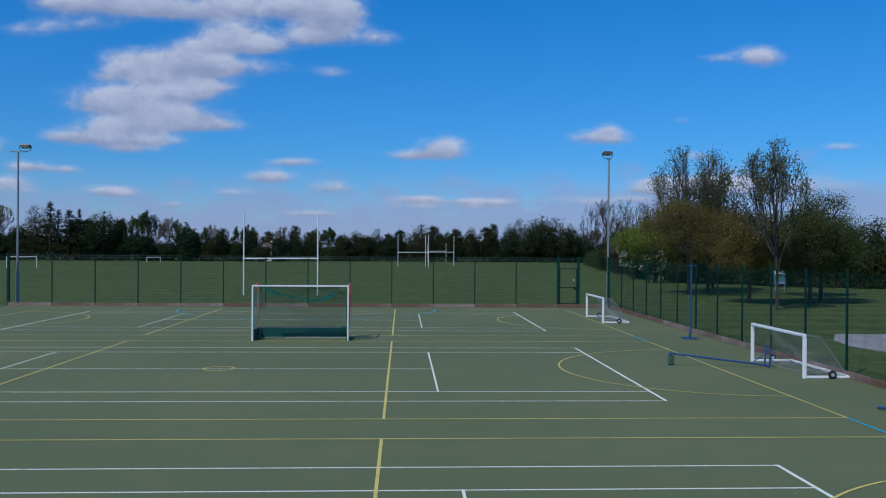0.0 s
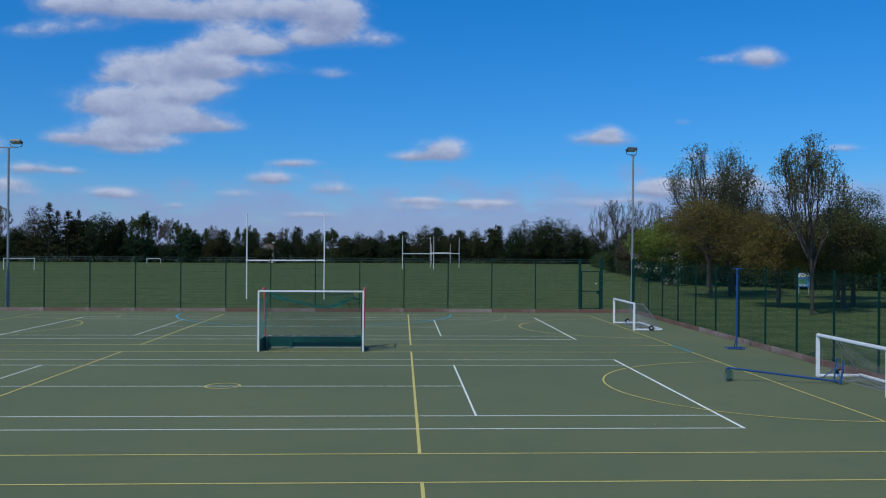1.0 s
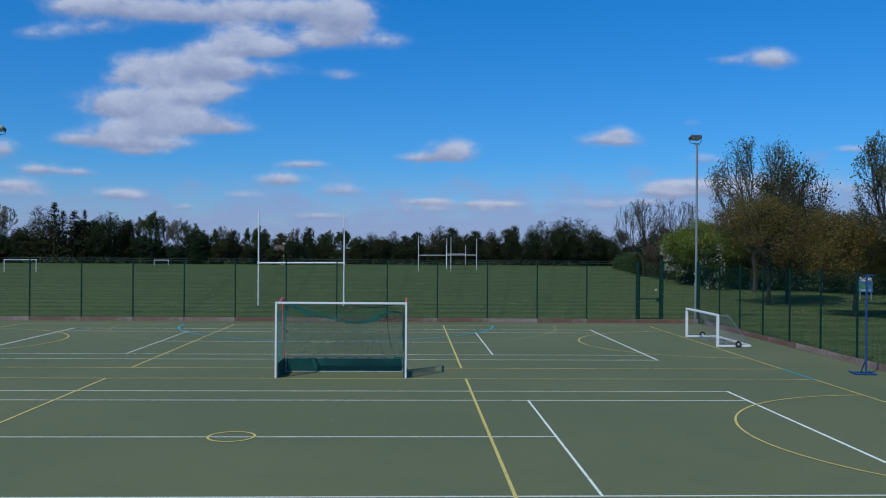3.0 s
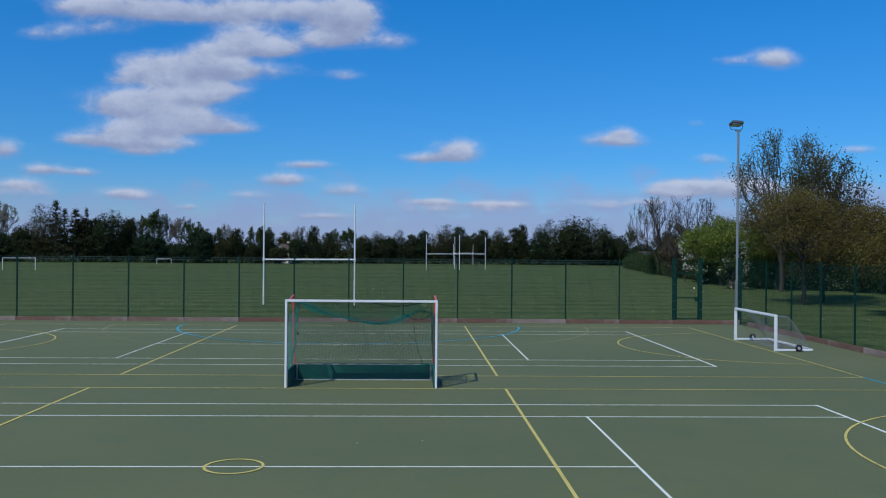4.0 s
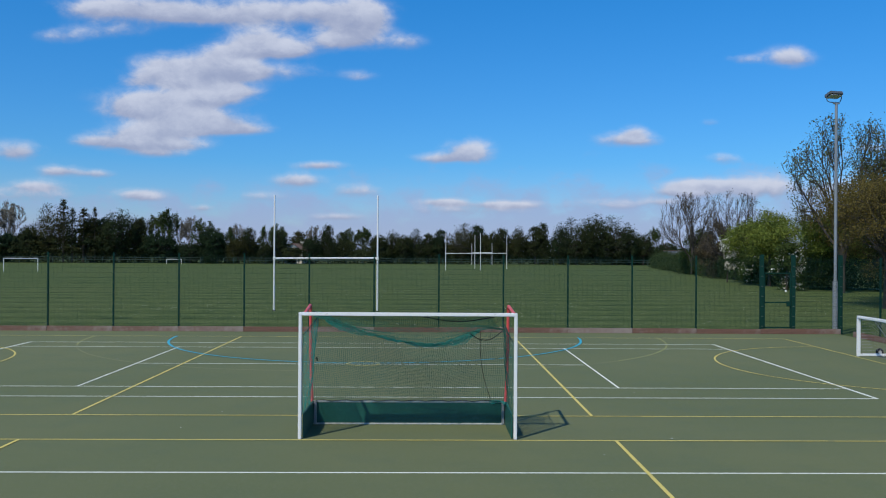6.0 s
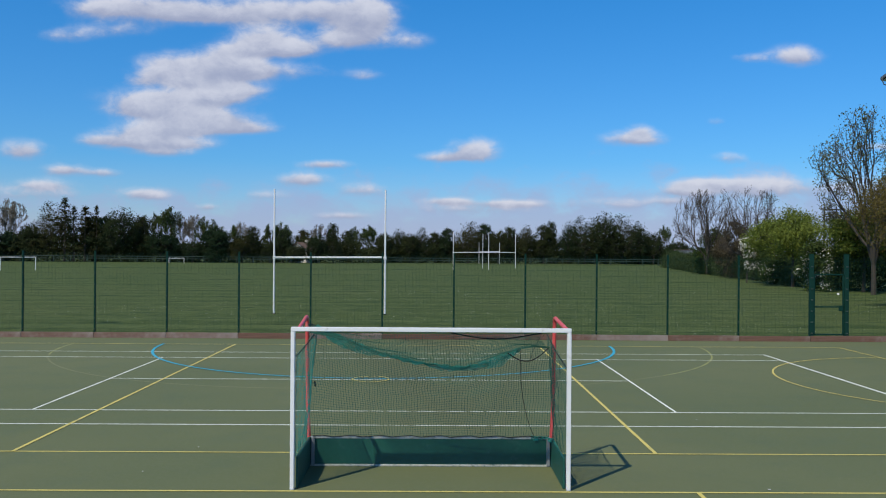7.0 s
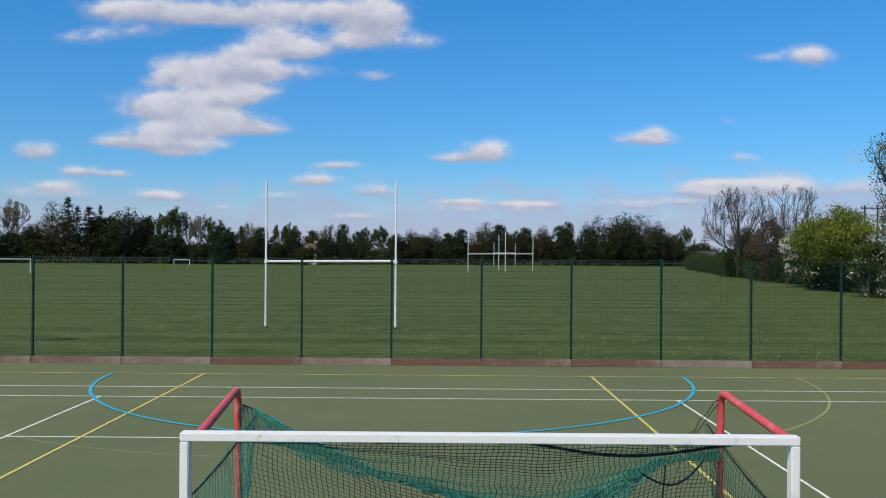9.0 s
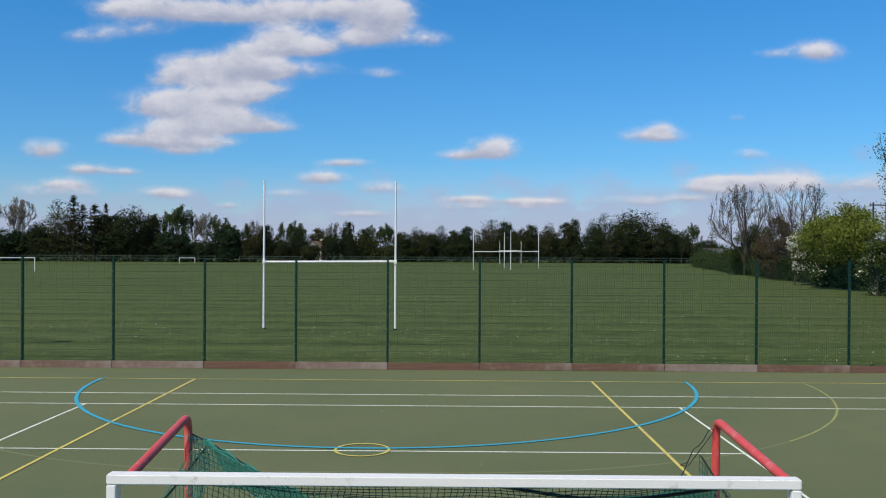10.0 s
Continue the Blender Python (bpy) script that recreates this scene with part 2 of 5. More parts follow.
def make_grass():
    m = bpy.data.materials.new("grass")
    m.use_nodes = True
    t = m.node_tree
    b = t.nodes["Principled BSDF"]
    coord = t.nodes.new("ShaderNodeTexCoord")
    vec = coord.outputs["Object"]
    big, mid = noise_tex(t, vec, 0.06, 4.0), noise_tex(t, vec, 0.7, 5.0, 0.65)
    fine = noise_tex(t, vec, 9.0, 4.0, 0.7)
    colour = mix(t, step(t, mid, 0.3, 0.72), (0.041, 0.070, 0.020), (0.088, 0.120, 0.036))
    colour = mix(t, maths(t, "MULTIPLY", step(t, big, 0.42, 0.7), 0.5), colour, (0.098, 0.118, 0.042))
    colour = mix(t, step(t, fine, 0.40, 0.68, 0.0, 0.75), colour, (0.026, 0.042, 0.012))
    # faint mown bands
    split = t.nodes.new("ShaderNodeSeparateXYZ")
    t.links.new(vec, split.inputs[0])
    bands = maths(t, "SINE", maths(t, "ADD", maths(t, "MULTIPLY", split.outputs[1], 1.6), maths(t, "MULTIPLY", mid, 2.0)))
    colour = mix(t, step(t, bands, -0.5, 0.8, 0.0, 0.4), colour, (0.098, 0.130, 0.048))
    # thin pale cuttings lying in rows
    rows = t.nodes.new("ShaderNodeMapping")
    rows.inputs["Scale"].default_value = (0.35, 1.6, 1.0)
    t.links.new(vec, rows.inputs["Vector"])
    straw = noise_tex(t, rows.outputs[0], 2.2, 6.0, 0.7)
    colour = mix(t, step(t, straw, 0.52, 0.72, 0.0, 0.7), colour, (0.160, 0.185, 0.082))
    t.links.new(colour, b.inputs["Base Color"])
    b.inputs["Roughness"].default_value = 0.95
    b.inputs["Specular IOR Level"].default_value = 0.1
    bn = t.nodes.new("ShaderNodeBump")
    bn.inputs["Strength"].default_value, bn.inputs["Distance"].default_value = 0.6, 0.05
    t.links.new(fine, bn.inputs["Height"])
    t.links.new(bn.outputs[0], b.inputs["Normal"])
    return m


def make_court():
    m = bpy.data.materials.new("painted_macadam")
    m.use_nodes = True
    t = m.node_tree
    b = t.nodes["Principled BSDF"]
    vec = t.nodes.new("ShaderNodeTexCoord").outputs["Object"]
    big, mid = noise_tex(t, vec, 0.12, 4.0), noise_tex(t, vec, 0.9, 5.0, 0.6)
    grain, grit = noise_tex(t, vec, 14.0, 4.0, 0.75), noise_tex(t, vec, 90.0, 2.0)
    colour = mix(t, step(t, big, 0.3, 0.7), (0.106, 0.131, 0.060), (0.131, 0.149, 0.069))
    colour = mix(t, step(t, mid, 0.45, 0.75, 0.0, 0.35), colour, (0.082, 0.118, 0.068))
    colour = mix(t, step(t, grain, 0.45, 0.75, 0.0, 0.4), colour, (0.150, 0.160, 0.105))
    colour = mix(t, step(t, grit, 0.55, 0.75, 0.0, 0.35), colour, (0.050, 0.060, 0.045))
    t.links.new(colour, b.inputs["Base Color"])
    b.inputs["Roughness"].default_value = 0.9
    b.inputs["Specular IOR Level"].default_value = 0.25
    bn = t.nodes.new("ShaderNodeBump")
    bn.inputs["Strength"].default_value, bn.inputs["Distance"].default_value = 0.35, 0.006
    t.links.new(grit, bn.inputs["Height"])
    t.links.new(bn.outputs[0], b.inputs["Normal"])
    return m


GRASS, COURT = make_grass(), make_court()
LINE_DIRT = (0.16, 0.18, 0.12)
WHITE_LINE = paint("white_line_paint", (0.70, 0.75, 0.66), 0.8, vary=0.12, scale=1.5, fine=25, dirt=LINE_DIRT, dirt_amount=0.25)
YELLOW_LINE = paint("yellow_line_paint", (0.58, 0.49, 0.13), 0.8, vary=0.12, scale=1.5, fine=25, dirt=LINE_DIRT, dirt_amount=0.25)
FADED_YELLOW = paint("faded_yellow_paint", (0.27, 0.28, 0.09), 0.85, vary=0.15, scale=1.0, fine=25, dirt=LINE_DIRT, dirt_amount=0.5)
WORN_YELLOW = paint("worn_yellow_paint", (0.160, 0.176, 0.082), 0.9, vary=0.15, scale=1.0, fine=25, dirt=(0.140, 0.158, 0.075), dirt_amount=0.5)
BLUE_LINE = paint("blue_line_paint", (0.02, 0.33, 0.47), 0.8, vary=0.12, scale=1.5, fine=25, dirt=LINE_DIRT, dirt_amount=0.15)
FENCE_GREEN = paint("green_powder_coat", (0.004, 0.036, 0.027), 0.7, vary=0.1, scale=5, fine=60, specular=0.15)


def make_board():
    m = paint("weathered_board", (0.150, 0.078, 0.055), 0.85, vary=0.45, scale=2.0, fine=18, bump=0.4, stretch=(0.6, 4.0, 9.0))
    t = m.node_tree
    b = t.nodes["Principled BSDF"]
    old = b.inputs["Base Color"].links[0].from_socket
    info = t.nodes.new("ShaderNodeObjectInfo")
    vec = t.nodes.new("ShaderNodeTexCoord").outputs["Object"]
    grey = noise_tex(t, vec, 1.3, 5.0, 0.65)
    silver = maths(t, "ADD", maths(t, "MULTIPLY", info.outputs["Random"], 0.45), maths(t, "MULTIPLY", grey, 0.95))
    colour = mix(t, step(t, silver, 0.58, 1.05, 0.0, 0.75), old, (0.32, 0.27, 0.245))
    t.links.new(colour, b.inputs["Base Color"])
    return m


BOARD = make_board()
FENCE_CLIP = paint("steel_fence_clip", (0.055, 0.085, 0.075), 0.5, metal=0.4, vary=0.1)
GALVANISED = paint("galvanised_steel", (0.27, 0.29, 0.31), 0.55, metal=0.4, vary=0.12, scale=4, fine=30)
LAMP_GREY = paint("lamp_housing", (0.12, 0.13, 0.14), 0.5, metal=0.3, vary=0.1)
WHITE_PAINT = paint("white_gloss_paint", (0.80, 0.80, 0.80), 0.4, vary=0.05, scale=4, fine=50, dirt=(0.45, 0.43, 0.38), dirt_amount=0.1)
WHITE_ALU = paint("white_aluminium", (0.78, 0.79, 0.80), 0.35, vary=0.05, scale=4, fine=50, dirt=(0.40, 0.40, 0.37), dirt_amount=0.12)
RED_PAINT = paint("red_paint", (0.64, 0.075, 0.072), 0.5, vary=0.14, scale=5, fine=50, dirt=(0.66, 0.24, 0.23), dirt_amount=0.38)
GOAL_BOARD = paint("dark_green_board", (0.004, 0.076, 0.057), 0.55, vary=0.22, scale=2, fine=14, dirt=(0.03, 0.10, 0.09), dirt_amount=0.25)
WORN_EDGE = paint("worn_board_edge", (0.45, 0.46, 0.43), 0.8, vary=0.3, scale=6, fine=40, dirt=(0.08, 0.15, 0.13), dirt_amount=0.5)
NET_DARK = paint("dark_net_cord", (0.005, 0.085, 0.060), 0.8, vary=0.2)
NET_TEAL = paint("teal_net_cord", (0.012, 0.21, 0.175), 0.8, vary=0.25, scale=8)
NET_GREEN = paint("green_hoop_cord", (0.012, 0.085, 0.055), 0.8, vary=0.2)
NET_PALE = paint("pale_net_cord", (0.30, 0.30, 0.32), 0.8, vary=0.2)
ROPE = paint("black_rope", (0.010, 0.012, 0.013), 0.8, vary=0.2)
POST_BLUE = paint("blue_post_paint", (0.013, 0.062, 0.20), 0.45, vary=0.12, scale=5, fine=40)
RUBBER = paint("black_rubber", (0.012, 0.012, 0.013), 0.8, vary=0.2)
HUB = paint("grey_wheel_hub", (0.5, 0.5, 0.5), 0.5, metal=0.3)
CONCRETE = paint("pale_concrete", (0.27, 0.26, 0.26), 0.9, vary=0.15, scale=0.7, fine=20, dirt=(0.22, 0.21, 0.19), dirt_amount=0.3)
BARK = paint("grey_brown_bark", (0.050, 0.042, 0.034), 0.95, vary=0.3, scale=3, fine=30, bump=0.3)
PALE_BARK = paint("pale_grey_bark", (0.17, 0.155, 0.13), 0.95, vary=0.3, scale=3, fine=30)
RAIL_GREEN = paint("weathered_green_rail", (0.030, 0.060, 0.050), 0.7, vary=0.2, scale=1.0)


def make_dark_leaves():
    """Dark foliage whose tint differs a little from tree to tree."""
    m = paint("dark_green_leaves", (0.020, 0.034, 0.013), 0.8, vary=0.3, scale=0.25, fine=2, per_island=0.4, translucent=0.1, specular=0.1)
    t = m.node_tree
    info = t.nodes.new("ShaderNodeObjectInfo")
    for n in [n for n in t.nodes if n.type in ("BSDF_PRINCIPLED", "BSDF_TRANSLUCENT")]:
        socket = n.inputs["Base Color"] if n.type == "BSDF_PRINCIPLED" else n.inputs["Color"]
        if socket.links:
            old = socket.links[0].from_socket
            tint = mix(t, info.outputs["Random"], (0.85, 1.0, 1.1), (2.1, 1.25, 1.0))
            t.links.new(mix(t, 1.0, old, tint, "MULTIPLY"), socket)
    return m


LEAF_DARK = make_dark_leaves()
LEAF_MID = paint("mid_green_leaves", (0.050, 0.078, 0.018), 0.7, vary=0.3, scale=0.3, fine=2, per_island=0.9, translucent=0.25, specular=0.2)
LEAF_BRONZE = paint("bronze_green_leaves", (0.128, 0.100, 0.026), 0.75, vary=0.35, scale=0.3, fine=2, per_island=0.55, translucent=0.25, specular=0.2)
LEAF_OLIVE = paint("olive_spring_leaves", (0.062, 0.068, 0.022), 0.75, vary=0.3, scale=0.3, fine=2, per_island=0.6, translucent=0.2, specular=0.15)
LEAF_HEDGE = paint("hedge_leaves", (0.032, 0.052, 0.017), 0.75, vary=0.3, scale=0.3, fine=2, per_island=0.6, translucent=0.15, specular=0.15)
LEAF_LIME = paint("fresh_lime_leaves", (0.150, 0.190, 0.034), 0.7, vary=0.3, scale=0.4, fine=2, per_island=0.8, translucent=0.3, specular=0.2)
LEAF_GREY = paint("pale_young_leaves", (0.11, 0.125, 0.06), 0.7, vary=0.3, scale=0.4, fine=2, per_island=0.9, translucent=0.3, specular=0.2)
LEAF_BROWN = paint("brown_bud_leaves", (0.074, 0.060, 0.034), 0.8, vary=0.3, scale=0.4, fine=2, per_island=0.8, translucent=0.2, specular=0.2)
BLOSSOM = paint("white_blossom", (0.75, 0.74, 0.66), 0.8, vary=0.15, per_island=0.4, translucent=0.2)
SIGN_BLUE = paint("blue_sign_face", (0.05, 0.16, 0.36), 0.5, vary=0.08)
SIGN_WHITE = paint("white_sign_face", (0.62, 0.66, 0.68), 0.5, vary=0.08)
SIGN_GREEN = paint("green_sign_face", (0.06, 0.22, 0.12), 0.5, vary=0.08)
RENDER_WALL = paint("pale_render", (0.62, 0.60, 0.56), 0.85, vary=0.1)
ROOF_TILE = paint("brown_roof_tiles", (0.14, 0.09, 0.07), 0.9, vary=0.2)
GLASS_DARK = paint("dark_window_glass", (0.03, 0.035, 0.04), 0.1, vary=0.05)
LENS = paint("lamp_lens", (0.55, 0.58, 0.60), 0.15, vary=0.05)

# ---- mesh helpers ----


def mesh_object(name, mesh, material, parent=None, label=""):
    mesh.materials.append(material)
    ob = new(name, mesh)
    if parent is not None:
        ob.parent = parent
    if label:
        tagged(ob, label)
    return ob


def part(name, bm, material, parent=None, label="", smooth=False):
    mesh = bpy.data.meshes.new(name)
    bm.to_mesh(mesh)
    bm.free()
    if smooth:
        mesh.shade_smooth()
    return mesh_object(name, mesh, material, parent, label)


def raw(name, verts, faces, material, parent=None, label=""):
    mesh = bpy.data.meshes.new(name)
    mesh.from_pydata([tuple(v) for v in verts], [], faces)
    return mesh_object(name, mesh, material, parent, label)


def thing(name, m, label, category, group="", kind=""):
    ob = tagged(new(name), label, category, group, kind)
    ob.empty_display_size = 0.2
    ob.matrix_world = m
    return ob


def box(bm, x, y, z, sx, sy, sz, bevel=0.0):
    """A box by its middle and its sizes, edges rounded by bevel."""
    made = bmesh.ops.create_cube(bm, size=1.0, matrix=Matrix.LocRotScale((x, y, z), None, (sx, sy, sz)))
    if bevel:
        edges = {e for v in made["verts"] for e in v.link_edges}
        bmesh.ops.bevel(bm, geom=list(edges), offset=bevel, segments=2, affect="EDGES")
    return bm


def solid(x, y, z, sx, sy, sz, bevel=0.0):
    return box(bmesh.new(), x, y, z, sx, sy, sz, bevel)


def tube_into(verts, faces, points, radius, sides=8, end=None):
    """A round tube along points; radius tapers to end."""
    pts = [Vector(p) for p in points]
    n, base = len(pts), len(verts)
    side = None
    for i, p in enumerate(pts):
        d = (pts[min(i + 1, n - 1)] - pts[max(i - 1, 0)]).normalized()
        if side is None:
            side = d.cross(Vector((0.31, 0.77, 0.55)) if abs(d.z) > 0.8 else Vector((0, 0, 1))).normalized()
        side = (side - d * side.dot(d)).normalized()
        up = d.cross(side)
        r = radius if end is None else radius + (end - radius) * i / (n - 1)
        for k in range(sides):
            a = 2 * math.pi * k / sides
            verts.append(p + (side * math.cos(a) + up * math.sin(a)) * r)
    for i in range(n - 1):
        for k in range(sides):
            a, b = base + i * sides + k, base + i * sides + (k + 1) % sides
            faces.append((a, b, b + sides, a + sides))
    if sides > 4:
        # end caps on points of their own, so that the long sides shade straight
        for ring, order in ((base, reversed(range(sides))), (base + (n - 1) * sides, range(sides))):
            cap = len(verts)
            verts.extend(verts[ring + k].copy() for k in range(sides))
            faces.append(tuple(cap + k for k in order))


def tube(name, points, radius, material, parent=None, label="", sides=10, end=None):
    verts, faces = [], []
    tube_into(verts, faces, points, radius, sides, end)
    ob = raw(name, verts, faces, material, parent, label)
    ob.data.shade_smooth()
    return ob


def bend(a, corner, b, radius, steps=5):
    """Points that round the corner between a and b."""
    a, corner, b = Vector(a), Vector(corner), Vector(b)
    p, q = corner + (a - corner).normalized() * radius, corner + (b - corner).normalized() * radius
    return [p.lerp(corner, s / steps).lerp(corner.lerp(q, s / steps), s / steps) for s in range(steps + 1)]


def net(name, surface, columns, rows, thick, material, parent, label=""):
    """A net over surface(s, t), s and t from 0 to 1: three-sided cords along both ways."""
    verts, faces = [], []
    grid = [[Vector(surface(i / columns, j / rows)) for j in range(rows + 1)] for i in range(columns + 1)]
    for line in grid:
        tube_into(verts, faces, line, thick, 3)
    for j in range(rows + 1):
        tube_into(verts, faces, [grid[i][j] for i in range(columns + 1)], thick, 3)
    return raw(name, verts, faces, material, parent, label)

# ---- ground, court and its lines ----
ground = raw("ground", [(-2500, -800, -0.03), (2500, -800, -0.03), (2500, 4000, -0.03), (-2500, 4000, -0.03)], [(0, 1, 2, 3)], GRASS)
tagged(ground, "mown green playing field with paler dry patches", "grass", kind="structure")
FAR, EAST, WEST, SOUTH = 26.94, 18.3, -18.3, -44.0
court = part("court_surface", solid((EAST + WEST) / 2, (FAR + SOUTH) / 2, -0.1, EAST - WEST, FAR - SOUTH, 0.2), COURT)
tagged(court, "olive green macadam sports court with painted lines", "court", kind="structure")


def strip(name, x0, y0, x1, y1, material, z, width=0.05):
    d = Vector((x1 - x0, y1 - y0)).normalized() * (width / 2)
    n = Vector((-d.y, d.x))
    a, b = Vector((x0, y0)) - d, Vector((x1, y1)) + d
    verts = [(*(a - n), z), (*(b - n), z), (*(b + n), z), (*(a + n), z)]
    return raw(name, verts, [(0, 1, 2, 3)], material, court)


def arc(name, x, y, r, start, stop, material, z, width=0.05, steps=48):
    verts, faces = [], []
    for i in range(steps + 1):
        a = radians(start + (stop - start) * i / steps)
        for q in (r - width / 2, r + width / 2):
            verts.append((x + q * math.cos(a), y + q * math.sin(a), z))
    faces = [(2 * i, 2 * i + 1, 2 * i + 3, 2 * i + 2) for i in range(steps)]
    return raw(name, verts, faces, material, court)


COURTS = (-17.15, 0.0, 17.42)
for cy in COURTS:
    for s in (-1, 1):
        strip("white_line", -11.885, cy + s * 5.485, 11.885, cy + s * 5.485, WHITE_LINE, 0.003)
        strip("white_line", -11.885, cy + s * 4.115, 11.885, cy + s * 4.115, WHITE_LINE, 0.003)
        strip("white_line", s * 11.885, cy - 5.485, s * 11.885, cy + 5.485, WHITE_LINE, 0.005, 0.075)
        strip("white_line", s * 6.4, cy - 4.115, s * 6.4, cy + 4.115, WHITE_LINE, 0.005)
        strip("yellow_line", -15.25, cy + s * 7.625, 15.25, cy + s * 7.625, YELLOW_LINE, 0.007)
        strip("yellow_line", s * 15.25, cy - 7.6, s * 15.25, cy + 7.6, YELLOW_LINE, 0.009)
        strip("yellow_line", s * 5.083, cy - 7.6, s * 5.083, cy + 7.6, YELLOW_LINE, 0.009, 0.06)
        arc("yellow_arc", s * 15.25, cy, 4.9, 90 if s > 0 else -90, 270 if s > 0 else 90, YELLOW_LINE, 0.011)
    strip("white_line", -6.4, cy, 6.4, cy, WHITE_LINE, 0.003)
    arc("centre_circle", 0, cy + (0.06 if cy > 1 else 0), 0.45, 0, 360, YELLOW_LINE, 0.011)
for y0, y1 in ((-9.5, -7.65), (7.65, 9.77)):
    for s in (-1, 1):
        strip("blue_line", s * 15.25, y0, s * 15.25, y1, BLUE_LINE, 0.009, 0.07)
TOP_LINE = COURTS[2] + 7.625
arc("blue_arc", 0, TOP_LINE, 7.47, 180, 360, BLUE_LINE, 0.013, 0.085, 72)
arc("faded_yellow_arc", 1.5, TOP_LINE, 8.98, 312, 360, FADED_YELLOW, 0.0016)
arc("worn_yellow_arc", 1.5, TOP_LINE, 8.98, 270, 311.6, WORN_YELLOW, 0.0016)
arc("worn_yellow_arc", -1.5, TOP_LINE, 8.98, 200, 270, WORN_YELLOW, 0.0016)
arc("faded_yellow_arc", -1.5, TOP_LINE, 8.98, 180, 199.6, FADED_YELLOW, 0.0016)
strip("worn_yellow_line", -1.5, TOP_LINE - 8.98, 1.5, TOP_LINE - 8.98, WORN_YELLOW, 0.0016)

path_slab = bmesh.new()
edge = [path_slab.verts.new((x, y, -0.012)) for x, y in ((24.6, 11.0), (23.3, 8.6), (22.8, 6.5), (23.1, 4.9), (24.2, 3.4), (60, 1.5), (60, 10.6))]
path_slab.faces.new(list(reversed(edge)))
path_face = bmesh.ops.extrude_face_region(path_slab, geom=path_slab.faces[:])
bmesh.ops.translate(path_slab, vec=(0, 0, -0.06), verts=[v for v in path_face["geom"] if isinstance(v, bmesh.types.BMVert)])
bmesh.ops.recalc_face_normals(path_slab, faces=path_slab.faces[:])
tagged(part("pavement", path_slab, CONCRETE), "pale concrete path across the grass", "path", kind="structure")

# ---- boundary fences: steel mesh panels between posts, timber boards at the foot ----
PANEL = 2.571
FENCE_H = 3.05


def panel_mesh(width):
    """A welded panel: upright wires every 50 mm, level wires every 200 mm."""
    verts, faces = [], []
    x = 0.03
    while x < width - 0.02:
        tube_into(verts, faces, [(x, 0, 0.08), (x, 0, FENCE_H - 0.02)], 0.0021, 4)
        x += 0.05
    z = 0.10
    while z < FENCE_H:
        tube_into(verts, faces, [(0.02, 0.006, z), (width - 0.02, 0.006, z)], 0.0024, 4)
        z += 0.2
    mesh = bpy.data.meshes.new("mesh_panel")
    mesh.from_pydata([tuple(v) for v in verts], [], faces)
    mesh.materials.append(FENCE_GREEN)
    return mesh


def post_mesh(wide, deep, high):
    bm = solid(0, 0, high / 2, wide, deep, high, 0.006)
    box(bm, 0, 0, high + 0.008, wide * 1.06, deep * 1.06, 0.016)
    painted = len(bm.faces)
    z = 0.3
    while z < high - 0.1:
        box(bm, 0, -deep / 2 - 0.008, z, wide * 0.55, 0.016, 0.035)
        z += 0.4
    bm.faces.ensure_lookup_table()
    for face in bm.faces[painted:]:
        face.material_index = 1
    mesh = bpy.data.meshes.new("fence_post")
    bm.to_mesh(mesh)
    bm.free()
    mesh.materials.append(FENCE_GREEN)
    mesh.materials.append(FENCE_CLIP)
    return mesh


full_panel, POST = panel_mesh(PANEL), post_mesh(0.06, 0.06, FENCE_H + 0.03)
WIDE_POST = post_mesh(0.15, 0.12, FENCE_H + 0.1)


def hang(mesh, name, parent, m):
    ob = new(name, mesh)
    ob.parent = parent
    ob.matrix_local = m
    return ob


north = thing("mesh_fence", pose(0, FAR + 0.13, 0), "tall green welded mesh fence between slim posts", "fence", kind="structure")
FIRST = -10.578
stations = [FIRST + PANEL * k for k in range(-2, 11)]
for x in stations[:-1]:
    hang(POST, "fence_post", north, pose(x, 0, 0))
    hang(full_panel, "mesh_panel", north, pose(x, -0.045, 0))
west_end = panel_mesh(stations[0] + 18.3)
hang(west_end, "mesh_panel", north, pose(-18.3, -0.045, 0))
hang(WIDE_POST, "corner_post", north, pose(-18.3, 0, 0))
GATE0, GATE1, CORNER = 15.2, 16.47, 18.38
hang(panel_mesh(CORNER - GATE1), "mesh_panel", north, pose(GATE1, -0.045, 0))
hang(WIDE_POST, "corner_post", north, pose(CORNER, 0, 0))

gate = thing("metal_gate", pose(GATE0, FAR + 0.13, 0), "closed green steel mesh gate between stout posts", "gate", kind="structure")
hang(WIDE_POST, "gate_post", gate, pose(0, 0, 0))
hang(WIDE_POST, "gate_post", gate, pose(GATE1 - GATE0, 0, 0))
span = GATE1 - GATE0
for z in (0.25, 1.25, 2.42):
    part("gate_rail", solid(span / 2, 0, z, span - 0.17, 0.04, 0.05, 0.004), FENCE_GREEN, gate)
for x in (0.11, span - 0.11):
    part("gate_stile", solid(x, 0, 1.32, 0.05, 0.04, 2.2, 0.004), FENCE_GREEN, gate)
hang(panel_mesh(span - 0.2), "mesh_infill", gate, pose(0.1, 0.01, 0))
part("lock_case", solid(span - 0.2, -0.03, 1.2, 0.16, 0.06, 0.2, 0.01), FENCE_GREEN, gate)
lock_disc = bmesh.new()
bmesh.ops.create_cone(lock_disc, cap_ends=True, segments=16, radius1=0.04, radius2=0.04, depth=0.02, matrix=pose(span - 0.32, -0.06, 1.72, 90))
part("round_notice", lock_disc, WHITE_PAINT, gate, "small round white notice")

